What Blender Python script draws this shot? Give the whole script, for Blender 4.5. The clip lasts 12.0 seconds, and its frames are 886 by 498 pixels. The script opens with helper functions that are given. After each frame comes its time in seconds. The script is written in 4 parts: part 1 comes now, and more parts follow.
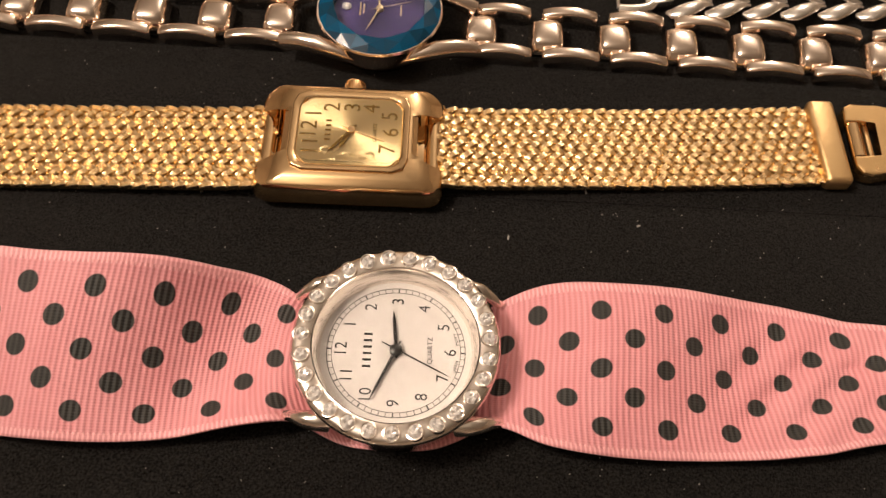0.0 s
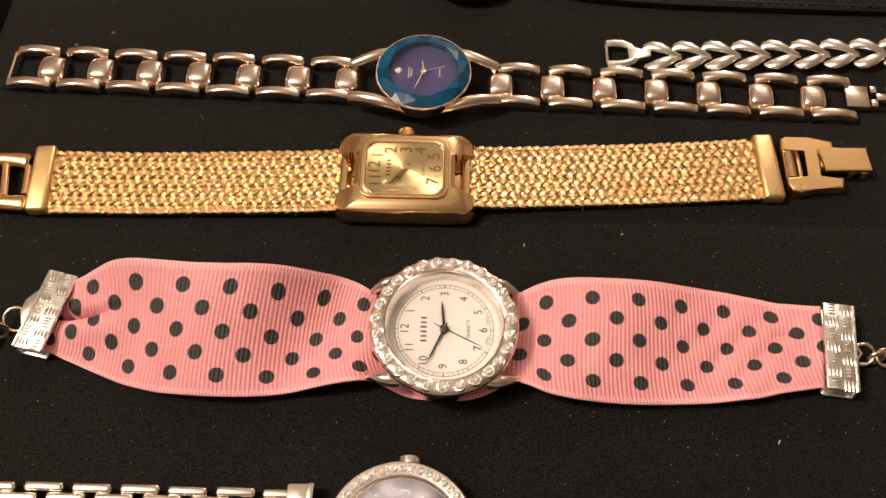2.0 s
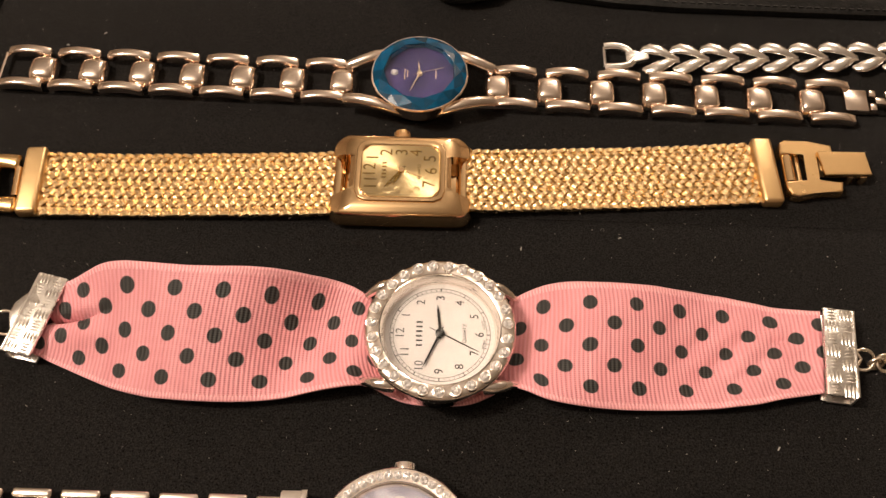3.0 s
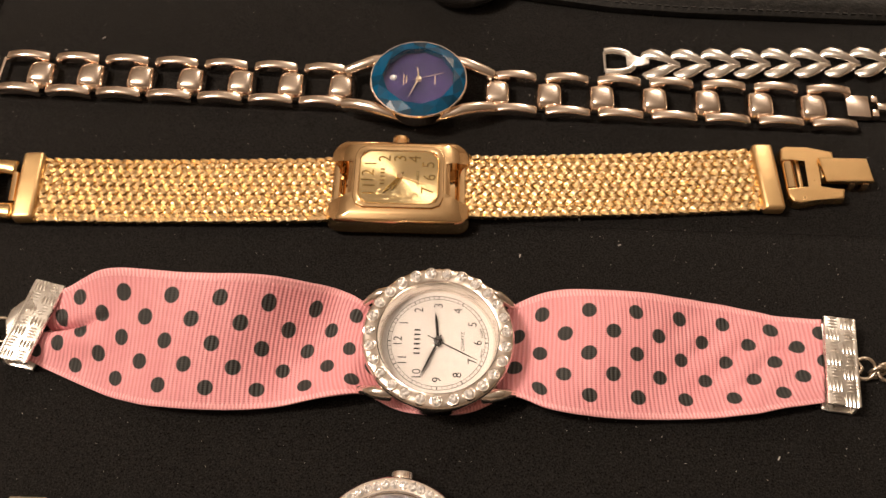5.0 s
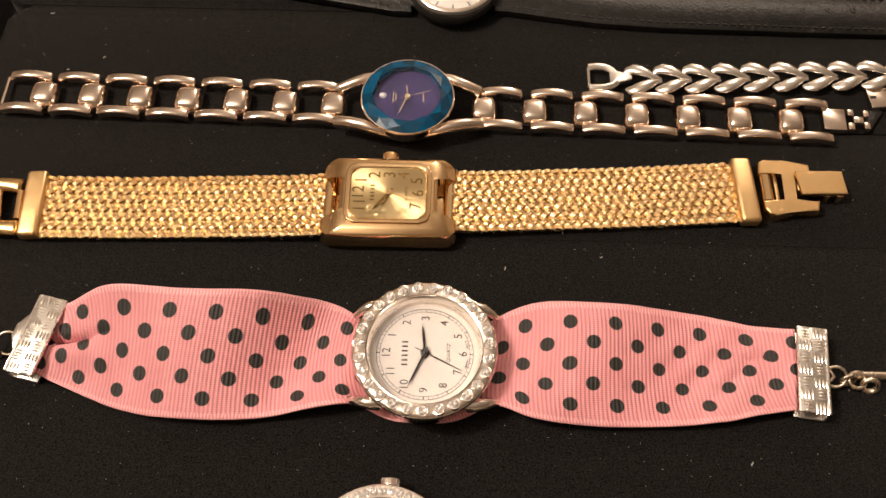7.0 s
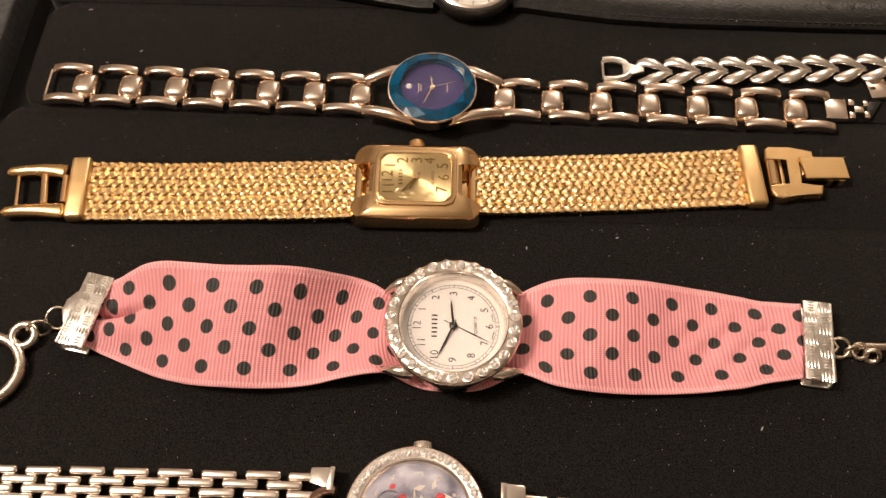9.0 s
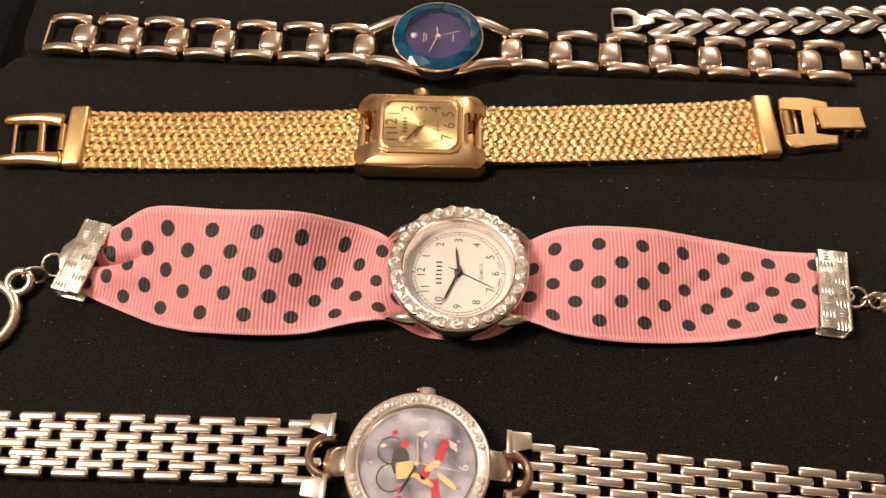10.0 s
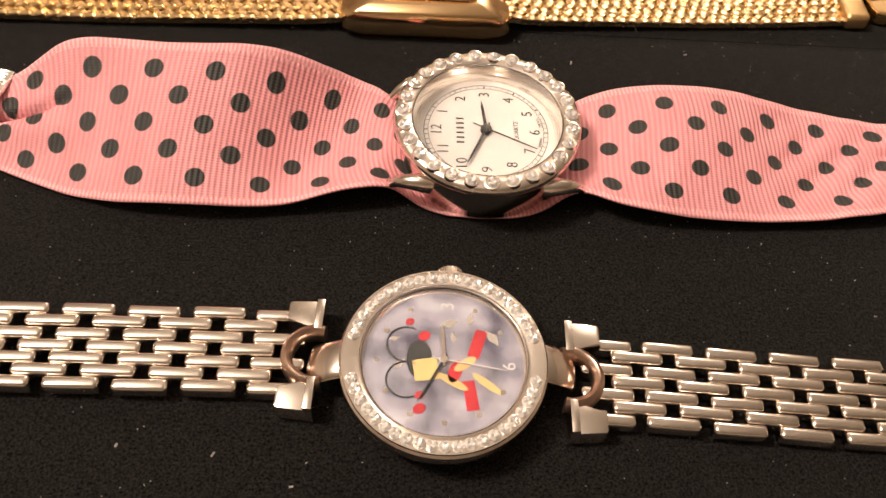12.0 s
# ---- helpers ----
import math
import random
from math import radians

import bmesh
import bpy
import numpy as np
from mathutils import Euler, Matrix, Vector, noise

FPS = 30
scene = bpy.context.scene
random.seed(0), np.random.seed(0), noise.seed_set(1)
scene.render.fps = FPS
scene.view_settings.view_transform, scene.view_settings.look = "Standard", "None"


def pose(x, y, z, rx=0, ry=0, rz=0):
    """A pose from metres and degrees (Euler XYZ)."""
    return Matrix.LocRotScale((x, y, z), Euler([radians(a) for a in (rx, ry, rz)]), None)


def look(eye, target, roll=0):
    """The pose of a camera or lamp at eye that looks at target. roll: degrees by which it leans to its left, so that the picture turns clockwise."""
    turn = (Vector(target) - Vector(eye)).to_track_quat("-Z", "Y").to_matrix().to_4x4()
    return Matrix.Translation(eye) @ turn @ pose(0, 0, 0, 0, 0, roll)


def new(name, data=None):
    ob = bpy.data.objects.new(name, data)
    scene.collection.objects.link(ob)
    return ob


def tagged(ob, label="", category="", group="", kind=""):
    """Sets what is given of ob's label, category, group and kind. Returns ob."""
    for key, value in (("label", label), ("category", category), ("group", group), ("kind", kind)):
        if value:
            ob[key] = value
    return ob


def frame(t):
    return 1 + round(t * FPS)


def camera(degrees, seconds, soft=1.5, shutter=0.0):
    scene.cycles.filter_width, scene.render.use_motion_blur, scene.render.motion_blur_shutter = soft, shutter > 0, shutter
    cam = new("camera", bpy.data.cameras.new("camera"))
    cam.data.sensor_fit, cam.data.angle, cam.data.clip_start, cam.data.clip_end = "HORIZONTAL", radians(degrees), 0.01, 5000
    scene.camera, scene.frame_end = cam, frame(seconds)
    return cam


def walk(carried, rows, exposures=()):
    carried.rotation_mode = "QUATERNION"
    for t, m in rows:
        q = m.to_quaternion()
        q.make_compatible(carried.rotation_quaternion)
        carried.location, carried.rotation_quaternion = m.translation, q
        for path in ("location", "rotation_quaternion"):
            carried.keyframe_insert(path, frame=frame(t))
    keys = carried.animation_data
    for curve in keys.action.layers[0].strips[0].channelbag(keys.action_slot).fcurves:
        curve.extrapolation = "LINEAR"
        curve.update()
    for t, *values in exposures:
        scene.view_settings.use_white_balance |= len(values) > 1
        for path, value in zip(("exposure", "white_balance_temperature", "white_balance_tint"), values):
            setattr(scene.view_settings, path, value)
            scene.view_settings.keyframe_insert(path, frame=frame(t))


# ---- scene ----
cam = camera(52.7, 12.0)
PATH = [
    (0, (0.00473, -0.05623, 0.11986), (0.00850, 0.04208, -0.05427), 4.24),
    (0.5, (0.00598, -0.06241, 0.12443), (0.00833, 0.03573, -0.04982), 3.34),
    (0.8, (0.01302, -0.06407, 0.13758), (0.01382, 0.03363, -0.03693), 2.21),
    (1, (0.01357, -0.06972, 0.14855), (0.01254, 0.02836, -0.02575), 1.08),
    (1.2, (0.00113, -0.08223, 0.16743), (-0.00163, 0.01640, -0.00653), 0.22),
    (1.5, (0.00063, -0.07856, 0.16213), (-0.00327, 0.01942, -0.01218), -0.47),
    (2, (0.00234, -0.07738, 0.16305), (0.00036, 0.01925, -0.01205), 0.16),
    (2.5, (0.00181, -0.07499, 0.16198), (0.00037, 0.02183, -0.01302), 0.51),
    (3, (0.00189, -0.07670, 0.16095), (0.00127, 0.02104, -0.01354), 1.03),
    (5, (0.00284, -0.07488, 0.16085), (0.00147, 0.02273, -0.01370), 0.72),
    (5.5, (0.00153, -0.07550, 0.15749), (0.00070, 0.02220, -0.01702), 1.09),
    (6, (0.00307, -0.07528, 0.15765), (0.00191, 0.02197, -0.01711), 0.84),
    (6.5, (0.00403, -0.07424, 0.16234), (0.00289, 0.02328, -0.01228), 0.57),
    (6.7, (0.00545, -0.07378, 0.16575), (0.00356, 0.02295, -0.00929), 0.18),
    (8.3, (0.01340, -0.07861, 0.17301), (0.00951, 0.01654, -0.00286), -1.31),
    (8.5, (0.02582, -0.07921, 0.16582), (0.02345, 0.01708, -0.00946), -0.79),
    (8.7, (0.02013, -0.08220, 0.17155), (0.01880, 0.01409, -0.00374), -0.24),
    (9, (0.00061, -0.08489, 0.17569), (-0.00139, 0.01271, 0.00113), -0.01),
    (9.5, (0.00146, -0.08060, 0.17381), (-0.00197, 0.01725, -0.00058), -0.43),
    (10, (0.00114, -0.09243, 0.16614), (-0.00236, 0.00527, -0.00834), -0.59),
    (10.2, (0.00001, -0.09801, 0.15882), (-0.00374, -0.00379, -0.01756), -0.84),
    (10.5, (0.00174, -0.10568, 0.16133), (-0.00169, -0.01359, -0.01617), -0.74),
    (11, (0.00224, -0.10602, 0.16516), (0.00006, -0.01368, -0.01224), -0.25),
    (11.3, (-0.00494, -0.10835, 0.13955), (-0.00585, -0.01101, -0.03516), 0.58),
    (11.5, (-0.01466, -0.10935, 0.11589), (-0.01259, -0.01042, -0.05791), 2.51),
    (11.7, (-0.01240, -0.10437, 0.11638), (-0.00792, -0.00439, -0.05678), 3.90),
    (12, (-0.01221, -0.10044, 0.10737), (-0.00134, 0.01335, -0.05675), 6.06),
]
walk(cam, [(t, look(eye, target, roll)) for t, eye, target, roll in PATH], [(0, -0.15), (1.0, 0.0), (11.5, 0.0), (12, 0.18)])

# ---- light and surroundings ----
world = bpy.data.worlds.new("room_glow")
scene.world = world
world.use_nodes = True
world.node_tree.nodes["Background"].inputs[0].default_value = (1.0, 0.78, 0.58, 1)
world.node_tree.nodes["Background"].inputs[1].default_value = 0.05


LAMP = (1.0, 0.82, 0.665)


def ceiling_lamp(name, x, y, size, watts, globe):
    """A hanging lamp: a disc that shines down, and the globe above it that lights the ceiling."""
    data = bpy.data.lights.new(name, "AREA")
    data.shape, data.size, data.energy, data.color = "DISK", size, watts, LAMP
    new(name, data).matrix_world = pose(x, y, 1.05)
    spill = bpy.data.lights.new(name + "_globe", "POINT")
    spill.shadow_soft_size, spill.energy, spill.color = 0.09, globe, LAMP
    new(name + "_globe", spill).location = (x, y, 1.14)


ceiling_lamp("ceiling_lamp", -0.74, 0.0, 0.42, 4.4, 42)
# Unseen fill lamp, added so the ceiling reflects brighter in the metals
ceiling_lamp("added_fill_lamp", 0.6, 1.75, 0.3, 1.0, 32)

# ---- materials ----


def material(name, colour, rough=0.5, metal=0.0, **inputs):
    m = bpy.data.materials.new(name)
    m.use_nodes = True
    b = m.node_tree.nodes["Principled BSDF"]
    b.inputs["Base Color"].default_value = (*colour, 1)
    b.inputs["Roughness"].default_value = rough
    b.inputs["Metallic"].default_value = metal
    for key, value in inputs.items():
        b.inputs[key.replace("_", " ")].default_value = value
    return m


def node(m, kind, **inputs):
    n = m.node_tree.nodes.new(kind)
    for key, value in inputs.items():
        n.inputs[key].default_value = value
    return n


def grain(m, scale, detail, lo, hi, bump=0.0, bump_scale=None, channel="Base Color"):
    """Mottles a channel between lo and hi, and adds fine relief."""
    links, b = m.node_tree.links, m.node_tree.nodes["Principled BSDF"]
    where = node(m, "ShaderNodeTexCoord")
    noise_a = node(m, "ShaderNodeTexNoise", Scale=scale, Detail=detail)
    links.new(where.outputs["Object"], noise_a.inputs["Vector"])
    ramp = node(m, "ShaderNodeValToRGB")
    ramp.color_ramp.elements[0].position, ramp.color_ramp.elements[1].position = 0.3, 0.7
    as_colour = lambda v: (*v, 1) if isinstance(v, tuple) else (v, v, v, 1)
    ramp.color_ramp.elements[0].color, ramp.color_ramp.elements[1].color = as_colour(lo), as_colour(hi)
    links.new(noise_a.outputs["Fac"], ramp.inputs["Fac"])
    links.new(ramp.outputs["Color"], b.inputs[channel])
    if bump:
        noise_b = node(m, "ShaderNodeTexNoise", Scale=bump_scale or scale * 4, Detail=4)
        links.new(where.outputs["Object"], noise_b.inputs["Vector"])
        relief = node(m, "ShaderNodeBump", Strength=bump, Distance=0.0002)
        links.new(noise_b.outputs["Fac"], relief.inputs["Height"])
        links.new(relief.outputs["Normal"], b.inputs["Normal"])
    return m


def metal(name, colour, rough, wear=0.05, bump=0.0):
    return grain(material(name, colour, rough, 1.0), 350, 4, rough, rough + wear, bump, 2500, "Roughness")


VELVET = grain(material("black_velvet", (0.010, 0.009, 0.009), 0.95, Specular_IOR_Level=0.0, Sheen_Weight=0.115, Sheen_Roughness=0.4), 2900, 9, (0.002, 0.0018, 0.0018), (0.0235, 0.0217, 0.0205), 0.8, 6500)
GREY_RIM = grain(material("grey_flock", (0.10, 0.10, 0.10), 0.9, Specular_IOR_Level=0.1), 700, 5, (0.045, 0.045, 0.046), (0.075, 0.075, 0.077), 0.4, 4000)
TABLE = grain(material("tan_table_top", (0.26, 0.22, 0.16), 0.55), 60, 5, (0.13, 0.118, 0.095), (0.175, 0.158, 0.128), 0.1, 900)
PLASTER = grain(material("warm_plaster", (0.68, 0.63, 0.56), 0.9), 3, 4, (0.50, 0.42, 0.345), (0.60, 0.515, 0.43), 0.1, 60)
CEILING = grain(material("white_ceiling", (0.75, 0.72, 0.68), 0.9), 4, 3, (0.80, 0.77, 0.73), (0.86, 0.83, 0.79), 0.1, 60)
GOLD = metal("gold_plate", (0.96, 0.67, 0.37), 0.08)
GOLD_WIRE = metal("gold_wire", (0.92, 0.71, 0.42), 0.2, 0.1, 0.3)
BRUSHED_GOLD = metal("brushed_gold_plate", (0.84, 0.58, 0.29), 0.34, 0.12, 0.12)
SATIN_GOLD = metal("satin_gold_plate", (0.93, 0.63, 0.31), 0.2, 0.08, 0.05)
ROSE = metal("warm_steel", (0.96, 0.82, 0.71), 0.09, 0.06)
SATIN_STEEL = metal("satin_steel", (0.95, 0.87, 0.80), 0.16, 0.08)
STEEL = metal("polished_steel", (0.92, 0.84, 0.77), 0.11, 0.08)
SILVER = metal("bright_silver", (0.97, 0.93, 0.88), 0.2, 0.08)
STAMPED = metal("stamped_silver", (0.88, 0.84, 0.79), 0.22, 0.12)
WORN = metal("worn_silver_plate", (0.74, 0.64, 0.53), 0.16, 0.2)
COPPER = metal("copper_wear", (0.52, 0.37, 0.295), 0.3)
STONE = material("clear_rhinestone", (0.94, 0.92, 0.90), 0.03, 0.55)
GLASS = material("watch_glass", (1, 1, 1), 0.0, 0.0, Transmission_Weight=1.0, IOR=1.3)
WHITE_DIAL = material("white_dial", (0.43, 0.405, 0.38), 0.5)
INK = material("black_print", (0.012, 0.012, 0.012), 0.45)
BLACK_HAND = material("black_hand", (0.012, 0.011, 0.010), 0.3)
GOLD_DIAL = material("champagne_dial", (0.74, 0.58, 0.31), 0.34, 1.0, Anisotropic=0.85)
swirl = node(GOLD_DIAL, "ShaderNodeTangent")
swirl.direction_type, swirl.axis = "RADIAL", "Z"
GOLD_DIAL.node_tree.links.new(swirl.outputs[0], GOLD_DIAL.node_tree.nodes["Principled BSDF"].inputs["Tangent"])
DARK_GOLD = metal("dark_gold_print", (0.22, 0.13, 0.03), 0.35)
BLUE_FACET = material("blue_facet_crystal", (0.0, 0.065, 0.16), 0.1, 0.0, Specular_IOR_Level=0.4)
island = node(BLUE_FACET, "ShaderNodeNewGeometry")
tints = node(BLUE_FACET, "ShaderNodeValToRGB")
tints.color_ramp.elements[0].color, tints.color_ramp.elements[1].color = (0.002, 0.030, 0.062, 1), (0.0, 0.075, 0.17, 1)
tints.color_ramp.elements[0].position = 0.1
BLUE_FACET.node_tree.links.new(island.outputs["Random Per Island"], tints.inputs["Fac"])
BLUE_FACET.node_tree.links.new(tints.outputs["Color"], BLUE_FACET.node_tree.nodes["Principled BSDF"].inputs["Base Color"])
BLUE_DIAL = grain(material("violet_dial", (0.05, 0.04, 0.22), 0.3, 0.3), 180, 2, (0.018, 0.015, 0.06), (0.055, 0.04, 0.14))
PALE_GOLD = metal("pale_gold_hand", (0.85, 0.72, 0.48), 0.25)
PEARL = grain(material("pearl_dial", (0.42, 0.38, 0.50), 0.3, 0.1, Coat_Weight=0.15), 210, 3, (0.05, 0.046, 0.075), (0.34, 0.33, 0.38))
RED = material("red_print", (0.32, 0.01, 0.016), 0.4)
YELLOW = material("yellow_print", (0.46, 0.33, 0.13), 0.4)
LEATHER = grain(material("black_leather", (0.014, 0.013, 0.012), 0.38, Specular_IOR_Level=0.3), 500, 5, (0.004, 0.0038, 0.0036), (0.013, 0.012, 0.011), 0.9, 1300)
THREAD = material("black_thread", (0.02, 0.019, 0.018), 0.8)
LINT = grain(material("white_lint", (0.4, 0.38, 0.35), 0.9), 60, 2, (0.10, 0.095, 0.09), (0.5, 0.47, 0.43))


def ribbon_material():
    """Pink grosgrain: cross ribs, stitched selvage, and black dots printed in staggered rows."""
    m = material("pink_grosgrain", (0.8, 0.27, 0.27), 0.62, Sheen_Weight=0.1)
    t, links = m.node_tree, m.node_tree.links
    b = t.nodes["Principled BSDF"]

    def calc(op, a, c=None, d=None):
        n = t.nodes.new("ShaderNodeMath")
        n.operation = op
        for k, v in enumerate((a, c, d)):
            if v is not None:
                if isinstance(v, (int, float)):
                    n.inputs[k].default_value = v
                else:
                    links.new(v, n.inputs[k])
        return n.outputs[0]

    uv = node(m, "ShaderNodeUVMap")
    uv.uv_map = "weave"
    xyz = node(m, "ShaderNodeSeparateXYZ")
    links.new(uv.outputs[0], xyz.inputs[0])
    u, v = xyz.outputs[0], xyz.outputs[1]
    row = calc("ROUND", calc("MULTIPLY", v, 6.0))
    shift = calc("MULTIPLY", calc("MODULO", calc("ADD", row, 1.0), 2.0), 0.5)
    wobble = node(m, "ShaderNodeTexNoise", Scale=1.3, Detail=1)
    links.new(uv.outputs[0], wobble.inputs["Vector"])
    uu = calc("ADD", calc("ADD", u, shift), calc("MULTIPLY", calc("SUBTRACT", wobble.outputs["Fac"], 0.5), 0.05))
    du = calc("MULTIPLY", calc("SUBTRACT", uu, calc("ROUND", uu)), 9.0)
    gather = node(m, "ShaderNodeUVMap")
    gather.uv_map = "gather"
    narrow = node(m, "ShaderNodeSeparateXYZ")
    links.new(gather.outputs[0], narrow.inputs[0])
    dv = calc("MULTIPLY", calc("SUBTRACT", calc("MULTIPLY", v, 6.0), row), calc("MULTIPLY", narrow.outputs[0], 4.2))
    far = calc("SQRT", calc("ADD", calc("MULTIPLY", du, du), calc("MULTIPLY", dv, dv)))
    inner = calc("MULTIPLY", calc("GREATER_THAN", row, 0.5), calc("LESS_THAN", row, 5.5))
    edge = node(m, "ShaderNodeMapRange")
    edge.inputs["From Min"].default_value, edge.inputs["From Max"].default_value = 1.50, 1.34
    links.new(far, edge.inputs["Value"])
    dot = calc("MULTIPLY", edge.outputs["Result"], inner)
    rib = calc("SINE", calc("MULTIPLY", u, 2 * math.pi * 11.0))
    rim = calc("GREATER_THAN", calc("ABSOLUTE", calc("SUBTRACT", v, 0.5)), 0.462)
    stitch = calc("MULTIPLY", calc("GREATER_THAN", calc("ABSOLUTE", calc("SUBTRACT", v, 0.5)), 0.447), calc("GREATER_THAN", calc("SINE", calc("MULTIPLY", u, 90.0)), 0.2))
    thread = calc("SINE", calc("MULTIPLY", v, 2 * math.pi * 60.0))
    fine = calc("MULTIPLY", calc("SUBTRACT", 1.0, rim), calc("ADD", rib, calc("MULTIPLY", thread, 0.25)))
    tone = node(m, "ShaderNodeTexNoise", Scale=2.2, Detail=5)
    links.new(uv.outputs[0], tone.inputs["Vector"])
    # rib crests lightened and grooves darkened in colour, as relief shading on top of the bump
    shade = calc("ADD", calc("MULTIPLY", fine, 0.21), calc("MULTIPLY", tone.outputs["Fac"], 0.5))
    pink = node(m, "ShaderNodeMix")
    pink.data_type = "RGBA"
    links.new(calc("ADD", shade, calc("MULTIPLY", stitch, 0.8)), pink.inputs[0])
    pink.inputs[6].default_value, pink.inputs[7].default_value = (0.66, 0.235, 0.26, 1), (0.91, 0.475, 0.505, 1)
    black = node(m, "ShaderNodeMix")
    black.data_type = "RGBA"
    ink = node(m, "ShaderNodeMix")
    ink.data_type = "RGBA"
    ink.inputs[6].default_value, ink.inputs[7].default_value = (0.008, 0.008, 0.007, 1), (0.027, 0.026, 0.023, 1)
    # the same painted rib shading inside the dots
    links.new(calc("ADD", calc("MULTIPLY", rib, 0.4), 0.4), ink.inputs[0])
    links.new(dot, black.inputs[0])
    links.new(pink.outputs[2], black.inputs[6])
    links.new(ink.outputs[2], black.inputs[7])
    links.new(black.outputs[2], b.inputs["Base Color"])
    relief = node(m, "ShaderNodeBump", Strength=0.35, Distance=0.0002)
    links.new(fine, relief.inputs["Height"])
    links.new(relief.outputs["Normal"], b.inputs["Normal"])
    return m


RIBBON = ribbon_material()

# ---- builders: all shapes in millimetres ----
MM = 0.001


def thing(name, x, y, z, turn, label, category, group=""):
    ob = new(name)
    ob.empty_display_size = 0.005
    ob.matrix_world = pose(x * MM, y * MM, z * MM, 0, 0, turn)
    return tagged(ob, label, category, group)


def mesh_of(name, bm, mat, smooth=True):
    bmesh.ops.recalc_face_normals(bm, faces=bm.faces)
    bmesh.ops.scale(bm, vec=(MM, MM, MM), verts=bm.verts)
    for f in bm.faces:
        f.smooth = smooth
    data = bpy.data.meshes.new(name)
    bm.to_mesh(data)
    bm.free()
    data.materials.append(mat)
    if smooth:
        data.set_sharp_from_angle(angle=radians(38))
    return data


def piece(name, data, parent, x=0, y=0, z=0, rx=0, ry=0, rz=0, label=""):
    ob = new(name, data)
    ob.parent = parent
    ob.matrix_basis = pose(x * MM, y * MM, z * MM, rx, ry, rz)
    return tagged(ob, label)


def part(name, bm, mat, parent, label="", smooth=True):
    return piece(name, mesh_of(name, bm, mat, smooth), parent, label=label)


def box(bm, x, y, z, sx, sy, sz, bevel=0.0, turn=0, segments=2):
    """A box centred at x, y, with its base at z."""
    made = bmesh.ops.create_cube(bm, size=1, matrix=Matrix.Translation((x, y, z + sz / 2)) @ Matrix.Rotation(radians(turn), 4, "Z") @ Matrix.Diagonal((sx, sy, sz, 1)))
    if bevel:
        edges = list({e for v in made["verts"] for e in v.link_edges})
        bmesh.ops.bevel(bm, geom=edges, offset=bevel, segments=segments, profile=0.5, affect="EDGES")
    return bm


def lathe(bm, profile, n=48, sx=1.0, sy=1.0, x=0.0, y=0.0, closed=False):
    """Turns (radius, height) pairs round the upright axis."""
    rings = []
    for r, z in profile:
        if r < 1e-6:
            rings.append([bm.verts.new((x, y, z))])
        else:
            rings.append([bm.verts.new((x + sx * r * math.cos(2 * math.pi * k / n), y + sy * r * math.sin(2 * math.pi * k / n), z)) for k in range(n)])
    pairs = list(zip(rings, rings[1:])) + ([(rings[-1], rings[0])] if closed else [])
    for a, b in pairs:
        for k in range(n):
            quad = [a[k % len(a)], a[(k + 1) % n % len(a)], b[(k + 1) % n % len(b)], b[k % len(b)]]
            quad = list(dict.fromkeys(quad))
            if len(quad) > 2:
                bm.faces.new(quad)
    return bm


def tube(bm, points, wide, high=None, n=10, closed=False):
    """A bar of oval section along points; wide and high are half sizes, or functions of the way along from 0 to 1."""
    high = wide if high is None else high
    points = [Vector(p) for p in points]
    rings, last = [], len(points) - 1
    for k, p in enumerate(points):
        before, after = points[k - 1 if k or closed else 0], points[(k + 1) % len(points) if k < last or closed else last]
        ahead = (after - before).normalized()
        side = ahead.cross(Vector((0, 0, 1)))
        side = side.normalized() if side.length > 1e-4 else Vector((1, 0, 0))
        up = side.cross(ahead)
        s = k / max(last, 1)
        w, h = (f(s) if callable(f) else f for f in (wide, high))
        rings.append([bm.verts.new(p + side * w * math.cos(a) + up * h * math.sin(a)) for a in (2 * math.pi * j / n for j in range(n))])
    for a, b in list(zip(rings, rings[1:])) + ([(rings[-1], rings[0])] if closed else []):
        for j in range(n):
            bm.faces.new((a[j], a[(j + 1) % n], b[(j + 1) % n], b[j]))
    if not closed:
        bm.faces.new(rings[0])
        bm.faces.new(rings[-1])
    return bm


def arc(x, y, z, r, a0, a1, n=16, sy=1.0):
    return [(x + r * math.cos(radians(a0 + (a1 - a0) * k / n)), y + sy * r * math.sin(radians(a0 + (a1 - a0) * k / n)), z) for k in range(n + 1)]


def loop(x, y, z, r, n=24, tilt=0.0, turn=0.0):
    m = Matrix.Translation((x, y, z)) @ Matrix.Rotation(radians(turn), 4, "Z") @ Matrix.Rotation(radians(tilt), 4, "X")
    return [tuple(m @ Vector((r * math.cos(2 * math.pi * k / n), r * math.sin(2 * math.pi * k / n), 0))) for k in range(n)]


def slab(bm, outline, z0, z1, bevel=0.0):
    """A plate with the given outline."""
    low = [bm.verts.new((x, y, z0)) for x, y in outline]
    high = [bm.verts.new((x, y, z1)) for x, y in outline]
    bm.faces.new(low[::-1])
    top = bm.faces.new(high)
    for k in range(len(outline)):
        j = (k + 1) % len(outline)
        bm.faces.new((low[k], low[j], high[j], high[k]))
    if bevel:
        bmesh.ops.bevel(bm, geom=list(top.edges), offset=bevel, segments=2, profile=0.5, affect="EDGES")
    return bm


